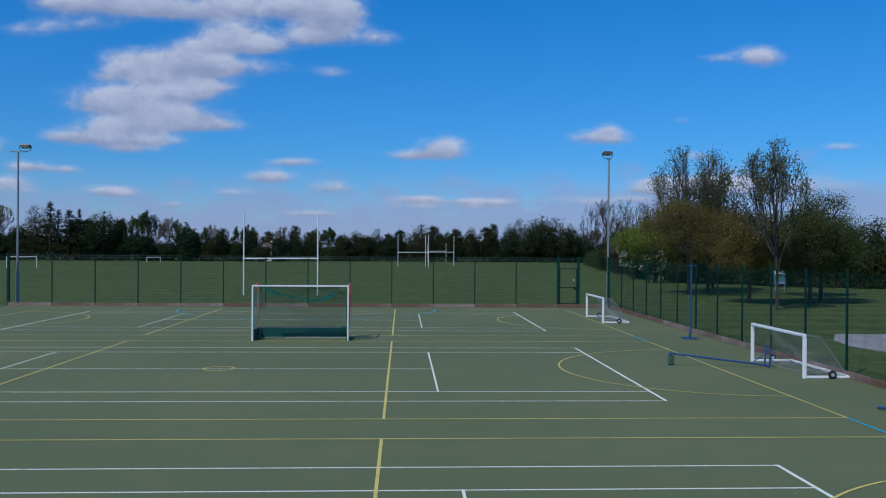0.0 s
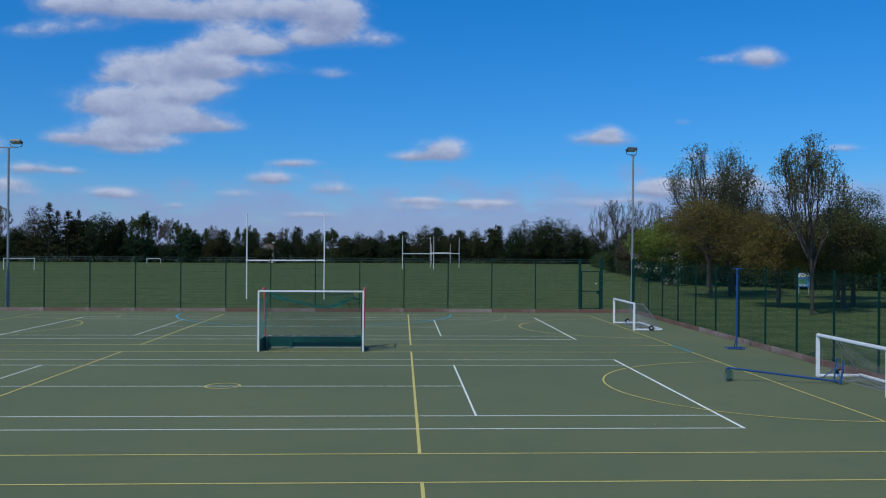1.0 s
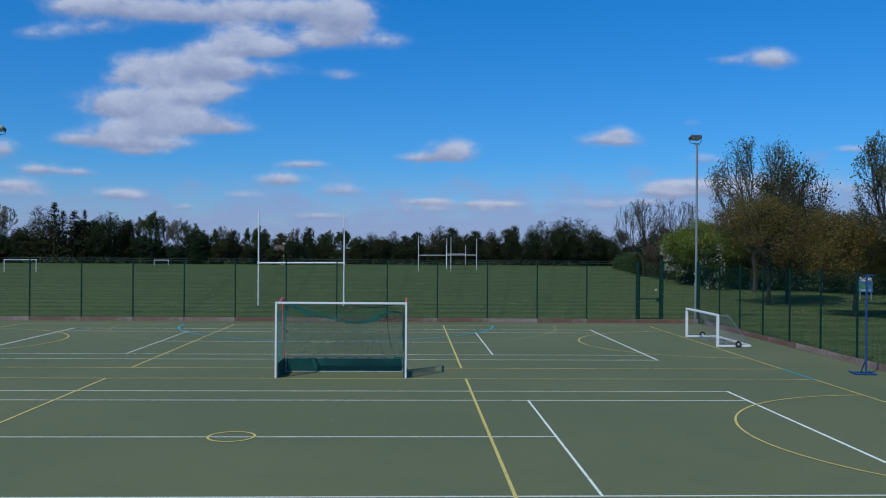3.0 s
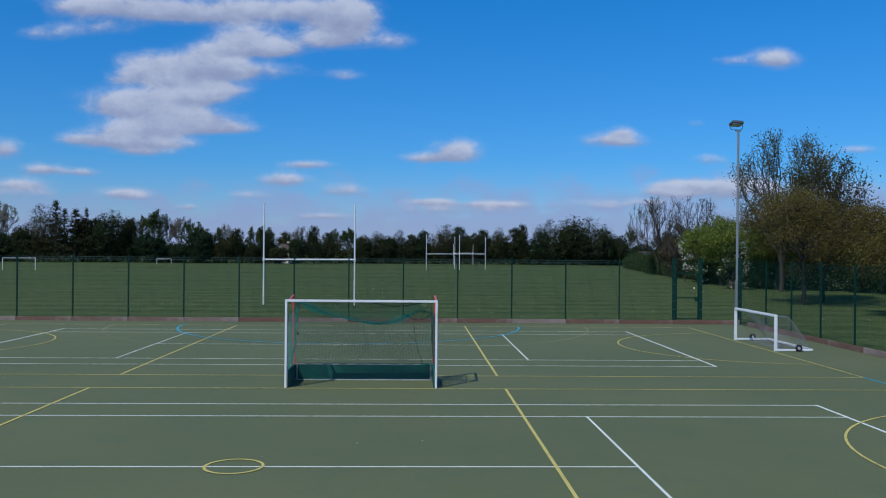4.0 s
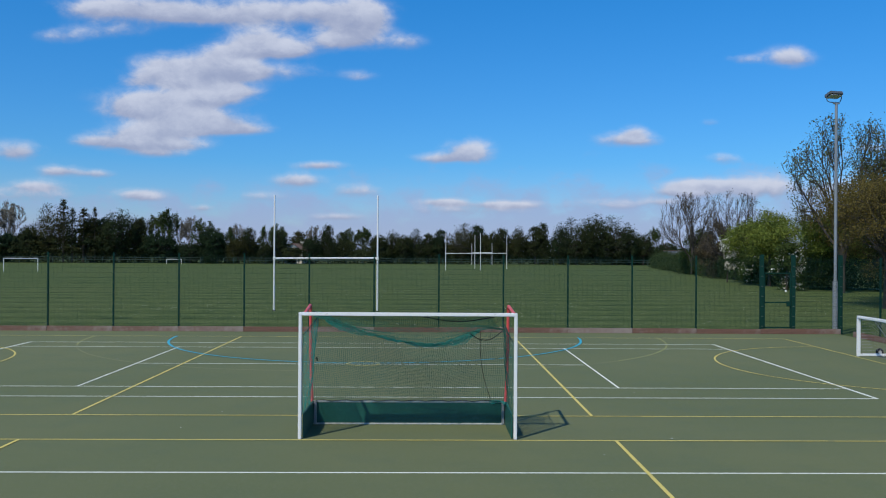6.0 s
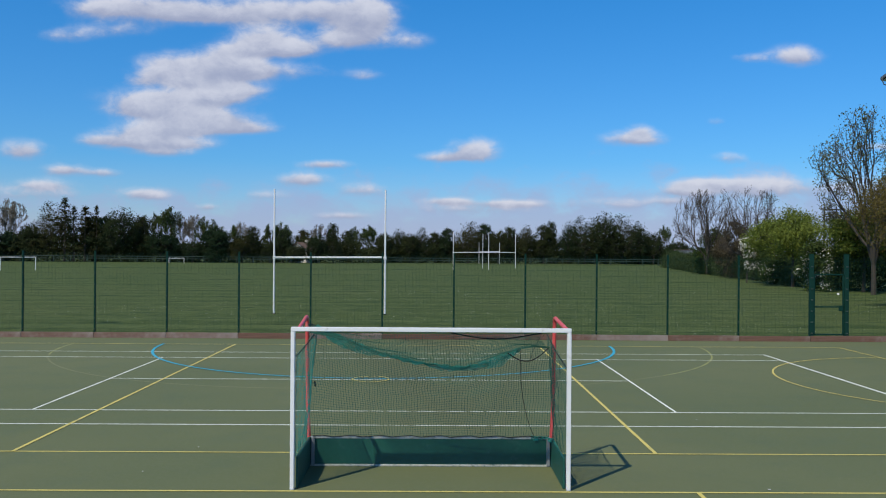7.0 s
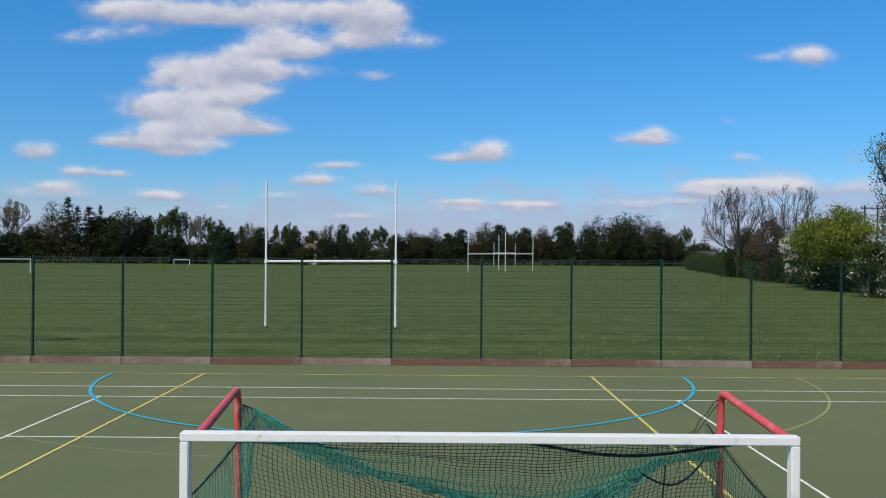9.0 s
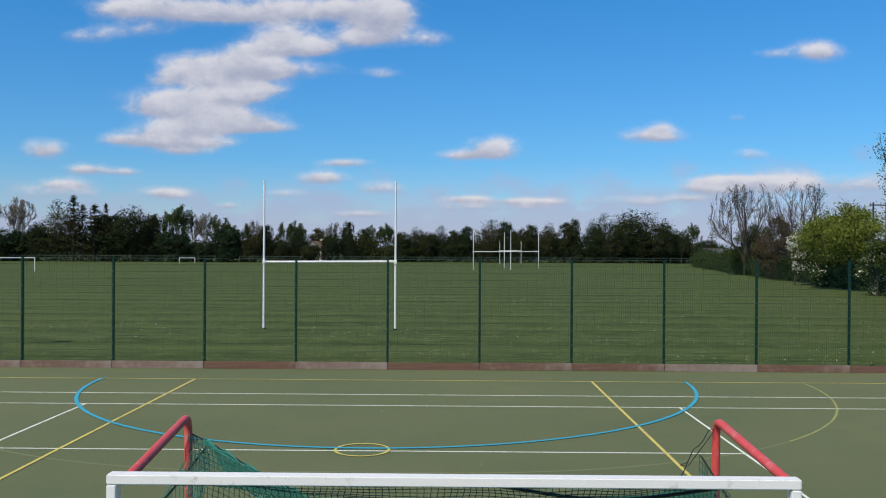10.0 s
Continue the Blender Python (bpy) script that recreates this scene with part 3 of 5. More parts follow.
east = thing("mesh_fence", pose(EAST + 0.13, 0, 0), "tall green welded mesh fence along the court's long side", "fence", kind="structure")
south_panel = -1.6 - PANEL * 7
for k in range(18):
    y = south_panel + PANEL * k
    hang(POST, "fence_post", east, pose(0, y, 0, 0, 0, -90))
    if k < 17:
        hang(full_panel, "mesh_panel", east, pose(-0.045, y, 0, 0, 0, 90))
last = south_panel + PANEL * 17
hang(POST, "fence_post", east, pose(0, last, 0, 0, 0, -90))
hang(panel_mesh(FAR + 0.1 - last), "mesh_panel", east, pose(-0.045, last, 0, 0, 0, 90))


def board_mesh(length):
    bm = solid(0, 0, 0.1, length - 0.012, 0.06, 0.2, 0.006)
    mesh = bpy.data.meshes.new("board")
    bm.to_mesh(mesh)
    bm.free()
    mesh.materials.append(BOARD)
    return mesh


full_board = board_mesh(PANEL)
kick_north = thing("kickboard", pose(0, FAR + 0.035, 0), "weathered reddish timber boards along the fence foot", "board", kind="structure")
x = FIRST - 3 * PANEL
while x < EAST - 0.3:
    hang(full_board, "board", kick_north, pose(min(x + PANEL / 2, EAST - PANEL / 2 + 0.05), random.uniform(-0.006, 0.006), random.uniform(-0.012, 0.008)))
    x += PANEL
kick_east = thing("kickboard", pose(EAST + 0.035, 0, 0), "weathered reddish timber boards along the fence foot", "board", kind="structure")
for k in range(18):
    hang(full_board, "board", kick_east, pose(random.uniform(-0.006, 0.006), last + 0.48 - PANEL * (k + 0.5) + PANEL / 2, random.uniform(-0.012, 0.008), 0, 0, 90))

# ---- floodlight masts ----


def mast(x, y, turn, arm, aside, label):
    m = thing("floodlight_mast", pose(x, y, 0, 0, 0, turn), label, "floodlight", "floodlights by the court")
    part("base_plate", solid(0, 0, 0.012, 0.4, 0.4, 0.024, 0.004), GALVANISED, m)
    tube("lower_pole", [(0, 0, 0), (0, 0, 2.0), (0, 0, 2.1)], 0.105, GALVANISED, m, sides=16)
    part("access_door", solid(0, -0.1, 0.75, 0.11, 0.03, 0.5, 0.008), GALVANISED, m)
    tube("upper_pole", [(0, 0, 2.05), (0, 0, 9.35)], 0.066, GALVANISED, m, sides=14, end=0.055)
    part("cross_arm", solid(0.0, 0, 9.37, arm, 0.07, 0.06, 0.008), GALVANISED, m)
    head = part("lamp_head", solid(0, 0, 0, 0.62, 0.42, 0.17, 0.04), LAMP_GREY, m, "dark grey floodlight housing")
    head.matrix_local = pose(aside, 0.02, 9.72, -18, 0, 0)
    lens = part("lens", solid(0, 0, -0.088, 0.54, 0.34, 0.012, 0.003), LENS, head)
    bracket = [(-0.34, 0, 0.0), (-0.36, 0, -0.12), (-0.30, 0, -0.27), (-0.18, 0, -0.31), (0.18, 0, -0.31), (0.30, 0, -0.27), (0.36, 0, -0.12), (0.34, 0, 0)]
    yoke = tube("bracket", bracket, 0.018, LAMP_GREY, m, sides=6)
    yoke.matrix_local = pose(aside, 0.02, 9.72)
    return m


mast(18.5, 27.75, 12, 0.3, -0.1, "tall galvanised floodlight mast behind the fence corner")
mast(-18.0, 27.6, 0, 1.0, 0.42, "tall galvanised floodlight mast beside the corner post")

# ---- hockey goal ----
GX0, GX1, GY, GB = -0.350, 3.360, 7.73, 9.1
GW = GX1 - GX0
goal = thing("hockey_goal", pose(GX0, GY, 0), "white-fronted hockey goal, red back frame and sagging green net", "goal")
for x in (0.0, GW):
    part("goalpost", solid(x, 0, 1.060, 0.055, 0.075, 2.120, 0.006), WHITE_PAINT, goal)
part("crossbar", solid(GW / 2, 0, 2.149, GW + 0.055, 0.075, 0.056, 0.006), WHITE_PAINT, goal)
DEPTH = GB - GY
BOARD_Y = DEPTH - 0.09
for front, x in ((0.066, -0.012), (GW - 0.012, GW - 0.004)):
    lean = 0.05 if x < 1 else -0.05
    pts = [(front, 0.02, 2.14)] + bend((front, 0.02, 2.14), (x, DEPTH, 2.22), (x, DEPTH, 1.4), 0.12) + [(x + lean * 0.3, DEPTH, 0.95), (x + lean, BOARD_Y, 0.42)]
    tube("back_frame", pts, 0.029, RED_PAINT, goal, "faded red steel tube", 12)
part("backboard", solid(GW / 2, BOARD_Y, 0.215, GW - 0.1, 0.03, 0.38, 0.004), GOAL_BOARD, goal, "dark green scuffed board")
part("backboard_edge", solid(GW / 2, BOARD_Y, 0.42, GW - 0.1, 0.045, 0.028, 0.006), WORN_EDGE, goal, "worn pale top edge")
part("backboard_foot", solid(GW / 2, BOARD_Y - 0.02, 0.013, GW - 0.1, 0.05, 0.026, 0.006), WORN_EDGE, goal, "worn pale foot rail")
for x in (0.055, GW - 0.055):
    part("sideboard", solid(x, BOARD_Y / 2 + 0.02, 0.22, 0.03, BOARD_Y - 0.04, 0.42, 0.004), GOAL_BOARD, goal, "dark green scuffed board")
    part("corner_strut", solid(x + (0.05 if x < 1 else -0.05), BOARD_Y - 0.04, 0.22, 0.05, 0.05, 0.42, 0.006), GALVANISED, goal)


def ridge(s):
    """Height of the slack line where roof net and back net meet."""
    keys = (2.10, 2.01, 1.87, 1.75, 1.665, 1.60, 1.56, 1.60, 1.74, 1.80, 1.78)
    q = s * (len(keys) - 1)
    i = min(int(q), len(keys) - 2)
    f = q - i
    a, b, c, d = keys[max(i - 1, 0)], keys[i], keys[i + 1], keys[min(i + 2, len(keys) - 1)]
    return b + 0.5 * f * (c - a + f * (2 * a - 5 * b + 4 * c - d + f * (3 * (b - c) + d - a))) + 0.006 * math.sin(s * 37)


def inset(s):
    return 0.01 + s * (GW - 0.05)


def wob(s, t, k):
    return 0.02 * noise.noise((s * 9 + k, t * 7, k * 3.1))


def ridge_y(s):
    return DEPTH - 0.05 - 0.70 * max(0.0, math.sin(math.pi * s)) ** 0.8


def back_net(s, t):
    z = 0.43 + (ridge(s) - 0.43) * t
    y = BOARD_Y * (1 - t) + ridge_y(s) * t + 0.10 * math.sin(math.pi * t) * math.sin(math.pi * s)
    return (inset(s) * t + (0.09 + s * (GW - 0.18)) * (1 - t) + wob(s, t, 1) * 1.5, y + wob(s, t, 5) * 2, z)


def roof_net(s, t):
    z = 2.11 + (ridge(s) - 2.11) * t - 0.07 * math.sin(math.pi * t)
    edge = (1 - t) * (0.30 * (1 - s) ** 4 - 0.38 * s ** 4)
    return (inset(s) + edge + wob(s, t, 2), 0.02 + (ridge_y(s) - 0.02) * t, z + wob(s, t, 8))


net("back_net", back_net, 92, 42, 0.0027, NET_DARK, goal, "dark green square-mesh net")
net("roof_net", roof_net, 92, 30, 0.0027, NET_DARK, goal, "dark green square-mesh net")
for side in (0, 1):
    def side_net(s, t, side=side):
        top = 1.78 + 0.28 * s if side == 0 else 1.65 + 0.33 * s
        bulge = 0.06 * math.sin(math.pi * s) * math.sin(math.pi * t)
        x = 0.03 + bulge + 0.14 * s * t * t if side == 0 else GW - 0.03 - bulge - 0.10 * s * t * t
        return (x + wob(s, t, 11 + side), 0.03 + s * (DEPTH - 0.05), 0.42 + (top - 0.42) * t)
    net("side_net", side_net, 28, 32, 0.0026, NET_DARK if side else NET_TEAL, goal, "dark square-mesh side net" if side else "teal square-mesh side net")


for layer in (0, 1):
    def fold(s, t, layer=layer):
        """One of the hanging folds of slack net along the meeting line."""
        r = 0.04 + 0.82 * s
        fall = (0.05 + 0.025 * math.sin(s * 8.5 + layer) + 0.012 * math.sin(s * 31 + 2 * layer)) * (0.7 + 1.5 * math.exp(-((s - 0.1) / 0.16) ** 2) + 0.7 * math.exp(-((s - 0.6) / 0.16) ** 2) + 1.2 * math.exp(-((s - 0.9) / 0.08) ** 2)) * min(1.0, 0.3 + 12 * s)
        y = ridge_y(r) + 0.03 * (layer - 1) + 0.022 * math.sin(s * 70 + layer * 2.1) * t
        return (inset(r) + 0.03 * t * math.sin(s * 23 + layer), y, ridge(r) + 0.02 - fall * t + 0.008 * math.sin(s * 110 + layer))
    net("gathered_net", fold, 170 + 13 * layer, 7, 0.0034, NET_TEAL, goal, "gathered teal folds of slack net")
rope = [(2.1 + i * 0.125, 0.06 + 0.05 * math.sin(math.pi * i / 10), 2.105 - 0.085 * math.sin(math.pi * i / 10) ** 1.2) for i in range(11)]
tube("slack_rope", rope, 0.010, ROPE, goal, "slack black rope", 6)
rope = [(2.95 + i * 0.065, 0.72 + 0.06 * i, ridge(0.81) + 0.01 - 0.15 * math.sin(math.pi * i / 10)) for i in range(11)]
tube("slack_rope", rope, 0.008, ROPE, goal, "slack black rope", 6)
rope = [(3.15 + 0.25 * (i / 12) ** 2.5, 0.86 + 0.034 * i, ridge(0.86) - 0.113 * i) for i in range(13)]
tube("slack_rope", rope, 0.0045, ROPE, goal, "slack black rope", 6)
for front, turn, low_z, climb in ((0.03, 0.14, 1.78, 0.28), (GW - 0.03, -0.10, 1.65, 0.33)):
    rope = [(front + turn * i / 8, 0.05 + i * 0.155, low_z + climb * i / 8 - 0.03 * math.sin(math.pi * i / 8)) for i in range(9)]
    tube("edge_rope", rope, 0.007, ROPE, goal, "black rope along the net's edge", 6)


def heap(s, t):
    """Slack net heaped on the corner of the boards."""
    side = min(1.0, 2.2 * s)
    return (GW - 0.36 + 0.31 * side + 0.01 * math.sin(s * 61), BOARD_Y - 0.03 - 0.95 * max(0.0, s - 0.3) + 0.012 * math.sin(s * 43), 0.46 - 0.03 * s - (0.05 + 0.02 * math.sin(s * 17)) * t)


net("gathered_net", heap, 60, 7, 0.0034, NET_TEAL, goal, "gathered teal folds of slack net")
rope = [(0.1 + (GW - 0.2) * i / 24, BOARD_Y - 0.03, 0.445 + 0.012 * math.sin(i * 2.1)) for i in range(25)]
tube("lower_rope", rope, 0.007, ROPE, goal, "black rope along the board", 6)

rope = [(inset(0.01 + 0.03 * i), ridge_y(0.01 + 0.03 * i), ridge(0.01 + 0.03 * i) + 0.012) for i in range(13)]
tube("edge_rope", rope, 0.006, ROPE, goal, "black rope along the net's edge", 6)
rope = [(GW - 0.03 - 0.038 * i, DEPTH - 0.03 - 0.01 * i, 2.16 - 0.022 * i - 0.004 * i * i + 0.02 * math.sin(i * 1.9)) for i in range(10)]
tube("loose_cord", rope, 0.0035, ROPE, goal, "loose black cord", 5)
rope = [(GW - 0.035 - 0.022 * i, DEPTH - 0.04, 2.14 - 0.03 * i) for i in range(9)] + [(GW - 0.27, DEPTH - 0.05, 1.91), (GW - 0.22, DEPTH - 0.05, 1.93)]
tube("loose_cord", rope, 0.003, ROPE, goal, "loose black cord", 5)
# small black blocks for a knot in the net
for x, z in ((0.11, 1.22), (0.12, 1.19)):
    part("net_clip", solid(x, DEPTH - 0.03, z, 0.03, 0.03, 0.05, 0.008), RUBBER, goal, "black net knot")

# ---- small-sided football goals ----


def football_goal(x, y0, y1, label):
    """Faces west; local y runs along the mouth, local x back towards the fence."""
    w, h, d = y1 - y0, 1.28, 1.28
    g = thing("football_goal", pose(x, y0, 0), label, "goal", "small football goals")
    for y in (0, w):
        part("goalpost", solid(0, y, (h - 0.09) / 2, 0.10, 0.085, h - 0.09, 0.012), WHITE_ALU, g)
        part("ground_bar", solid(d / 2 + 0.006, y, 0.045, d - 0.1, 0.072, 0.075, 0.012), WHITE_ALU, g)
        wheel = part("wheel", tyre(), RUBBER, g, "black rubber tyre", True)
        wheel.matrix_local = pose(0.72 if y else 0.78, y + (0.09 if y else -0.09), 0.125, 90)
        hub = bmesh.new()
        bmesh.ops.create_cone(hub, cap_ends=True, segments=14, radius1=0.055, radius2=0.05, depth=0.075)
        part("hub", hub, HUB, wheel, "grey hub")
        stay = [(0.02, y, h - 0.05), (0.34, y, h - 0.07), (0.48, y, h - 0.14), (d - 0.1, y, 0.2)]
        tube("net_support", stay, 0.014, GALVANISED, g, sides=8)
    part("crossbar", solid(0, w / 2, h - 0.045, 0.10, w + 0.085, 0.09, 0.02), WHITE_ALU, g)
    part("back_bar", solid(d, w / 2, 0.055, 0.08, w + 0.08, 0.08, 0.014), WHITE_ALU, g)

    def hanging(s, t):
        sag = math.sin(math.pi * s) * 0.28
        z = (h - 0.08) * t ** 0.8 * (1 - 0.35 * math.sin(math.pi * s) * (1 - t)) + 0.08
        xx = d - 0.06 - (d - 0.48) * t - 0.25 * sag * math.sin(math.pi * t)
        return (xx, 0.02 + s * (w - 0.04), max(0.05, z - sag * t * (1 - 0.4 * t)))
    net("goal_net", hanging, 36, 14, 0.0024, NET_PALE, g, "pale slack net")

    def slump(s, t):
        return (0.25 + 0.75 * t + 0.05 * math.sin(9 * s), 0.3 + s * (w - 0.8), 0.05 + 0.13 * math.sin(math.pi * t) * (0.6 + 0.4 * math.sin(s * 13)))
    net("fallen_net", slump, 30, 10, 0.0024, NET_PALE, g, "fallen pale net on the ground")
    for y in (0.012, w - 0.012):
        def cheek(s, t, y=y):
            top = h - 0.06 if s < 0.35 else (h - 0.06) - (h - 0.3) * (s - 0.35) / 0.65
            return (0.04 + s * (d - 0.14), y, 0.09 + (top - 0.09) * t)
        net("side_net", cheek, 12, 12, 0.0022, NET_PALE, g, "pale side net")
    return g


def tyre():
    bm = bmesh.new()
    ring, rad, r = 18, 0.088, 0.038
    rows = []
    for i in range(ring):
        a = 2 * math.pi * i / ring
        row = []
        for k in range(8):
            b = 2 * math.pi * k / 8
            q = rad + r * math.cos(b)
            row.append(bm.verts.new((q * math.cos(a), q * math.sin(a), r * 1.1 * math.sin(b))))
        rows.append(row)
    for i in range(ring):
        for k in range(8):
            p, q = rows[i], rows[(i + 1) % ring]
            bm.faces.new((p[k], q[k], q[(k + 1) % 8], p[(k + 1) % 8]))
    return bm


football_goal(15.42, 16.0, 19.75, "white aluminium five-a-side goal with wheels and slack net")
football_goal(17.0, -1.96, 1.69, "white aluminium five-a-side goal close to the side fence")

# ---- netball posts ----


def ring_points(r, n=20):
    return [(r * math.cos(2 * math.pi * i / n), r * math.sin(2 * math.pi * i / n), 0) for i in range(n + 1)]


def netball_post(m, label, with_net, with_hoop=True):
    p = thing("netball_post", m, label, "netball post", "netball posts")
    tube("pole", [(0, 0, 0.05), (0, 0, 3.02)], 0.03, POST_BLUE, p, sides=12)
    tube("base_bar", [(0, -0.3, 0.03), (0, 0.3, 0.03)], 0.028, POST_BLUE, p, "blue steel foot", 8)
    for s in (-1, 1):
        tube("base_leg", [(0, s * 0.29, 0.03), (0.62, s * 0.29, 0.03)], 0.026, POST_BLUE, p, sides=8)
    tube("base_tie", [(0.45, -0.29, 0.03), (0.45, 0.29, 0.03)], 0.02, POST_BLUE, p, sides=8)
    tube("brace", [(0, 0, 0.5), (0.44, 0, 0.05)], 0.018, POST_BLUE, p, sides=8)
    if not with_hoop:
        return p
    hoop = tube("hoop", ring_points(0.19), 0.009, POST_BLUE, p, sides=6)
    hoop.matrix_local = pose(-0.21, 0, 3.03)
    part("hoop_clamp", solid(-0.03, 0, 3.0, 0.08, 0.07, 0.09, 0.01), POST_BLUE, p)
    if with_net:
        def bag(s, t):
            a, r = 2 * math.pi * s, 0.19 - 0.06 * t
            return (r * math.cos(a) - 0.21, r * math.sin(a), 3.03 - 0.16 * t)
        net("hoop_net", bag, 22, 6, 0.005, NET_GREEN, p, "green hoop net")
    return p


netball_post(pose(17.28, 8.55, 0, 0, 0, 80), "blue netball post standing on a flat steel base", False)
lying = Matrix.Translation((16.95, 0.38, 0.06)) @ pose(0, 0, 0, 0, 0, -10) @ pose(0, 0, 0, 0, -84, 0) @ pose(0, 0, 0, 0, 0, 0)
netball_post(lying, "blue netball post lying on the court, green hoop net", True)
netball_post(Matrix.Translation((17.25, -9.62, 0.32)) @ pose(0, 0, 0, 0, 0, 105) @ pose(0, 0, 0, 0, 95, 0) @ pose(0, 0, 0, 0, 0, 180),
             "blue netball post lying beside the side fence", False, False)

# ---- rugby posts and goals on the field ----


def rugby_posts(x0, x1, y, h, label):
    g = thing("rugby_posts", pose(x0, y, -0.03), label, "rugby posts", "rugby posts on the field")
    w = x1 - x0
    for x in (0, w):
        tube("upright", [(x, 0, 0), (x, 0, 3.2), (x, 0, h)], 0.05, WHITE_PAINT, g, sides=12, end=0.038)
        # low black ring stands in for the worn, shadowed ground at the foot
        tube("ground_socket", [(x, 0, 0), (x, 0, 0.045)], 0.085, RUBBER, g, sides=12)
        part("bracket", solid(x, 0, 2.81, 0.13, 0.14, 0.16, 0.01), WHITE_PAINT, g)
    tube("crossbar", [(0, 0, 2.80), (w, 0, 2.84)], 0.05, WHITE_PAINT, g, sides=12)
    return g


rugby_posts(-6.36, -0.86, 38.85, 6.2, "tall white rugby posts on the grass behind the fence")
rugby_posts(4.75, 10.45, 134.0, 6.1, "tall white rugby posts across the playing field")
rugby_posts(10.2, 15.9, 146.0, 6.0, "tall white rugby posts at the field's far end")
rugby_posts(12.0, 16.7, 192.0, 4.9, "small white rugby posts before the far trees")


def field_goal(x0, y0, x1, y1, h, label):
    g = thing("field_goal", Matrix.Translation((x0, y0, -0.03)) @ pose(0, 0, 0, 0, 0, math.degrees(math.atan2(y1 - y0, x1 - x0))), label, "goal", "goals on the field")
    w = math.hypot(x1 - x0, y1 - y0)
    for x in (0, w):
        tube("goalpost", [(x, 0, 0), (x, 0, h)], 0.055, WHITE_PAINT, g)
        tube("back_stay", [(x, 0.05, h - 0.02), (x, 0.5, h - 0.1)], 0.015, GALVANISED, g)
    tube("crossbar", [(-0.05, 0, h), (w + 0.05, 0, h)], 0.055, WHITE_PAINT, g)
    return g


field_goal(-57.0, 113.0, -53.1, 114.8, 1.8, "white football goal standing on the grass")
field_goal(-53.3, 175.0, -50.3, 175.4, 1.05, "small white football goal far across the grass")

# ---- notice board ----
sign = thing("notice_board", pose(39.6, 50.0, -0.03, 0, 0, -36), "blue and white notice board on two posts", "sign")
for x in (-0.4, 0.4):
    part("sign_post", solid(x, 0.04, 0.95, 0.07, 0.07, 1.9, 0.008), GALVANISED, sign)
panel = part("panel", solid(0, 0, 1.25, 1.0, 0.04, 1.25, 0.01), SIGN_BLUE, sign)
part("pale_field", solid(-0.02, -0.024, 1.66, 0.9, 0.008, 0.3), SIGN_WHITE, panel)
part("green_field", solid(-0.12, -0.024, 1.1, 0.62, 0.008, 0.4), SIGN_GREEN, panel)
for z, w in ((0.82, 0.8), (0.75, 0.7)):
    part("text_bar", solid(0, -0.024, z, w, 0.008, 0.03), SIGN_WHITE, panel)

# ---- trees ----


def quads(rng_np, centres, normals, size, loose):
    """Leaf quads at the centres, turned roughly across the normals."""
    n = len(centres)
    nrm = normals + rng_np.normal(0, loose, (n, 3))
    nrm /= np.linalg.norm(nrm, axis=1)[:, None] + 1e-9
    a = np.cross(nrm, rng_np.normal(0, 1, (n, 3)))
    a /= np.linalg.norm(a, axis=1)[:, None] + 1e-9
    b = np.cross(nrm, a)
    s = size * rng_np.uniform(0.55, 1.35, (n, 1))
    a, b = a * s, b * s * 0.68
    verts = np.stack((centres - a, centres - b * 0.8, centres + a, centres + b), axis=1).reshape(-1, 3)
    return verts.tolist(), np.arange(4 * n).reshape(-1, 4).tolist()


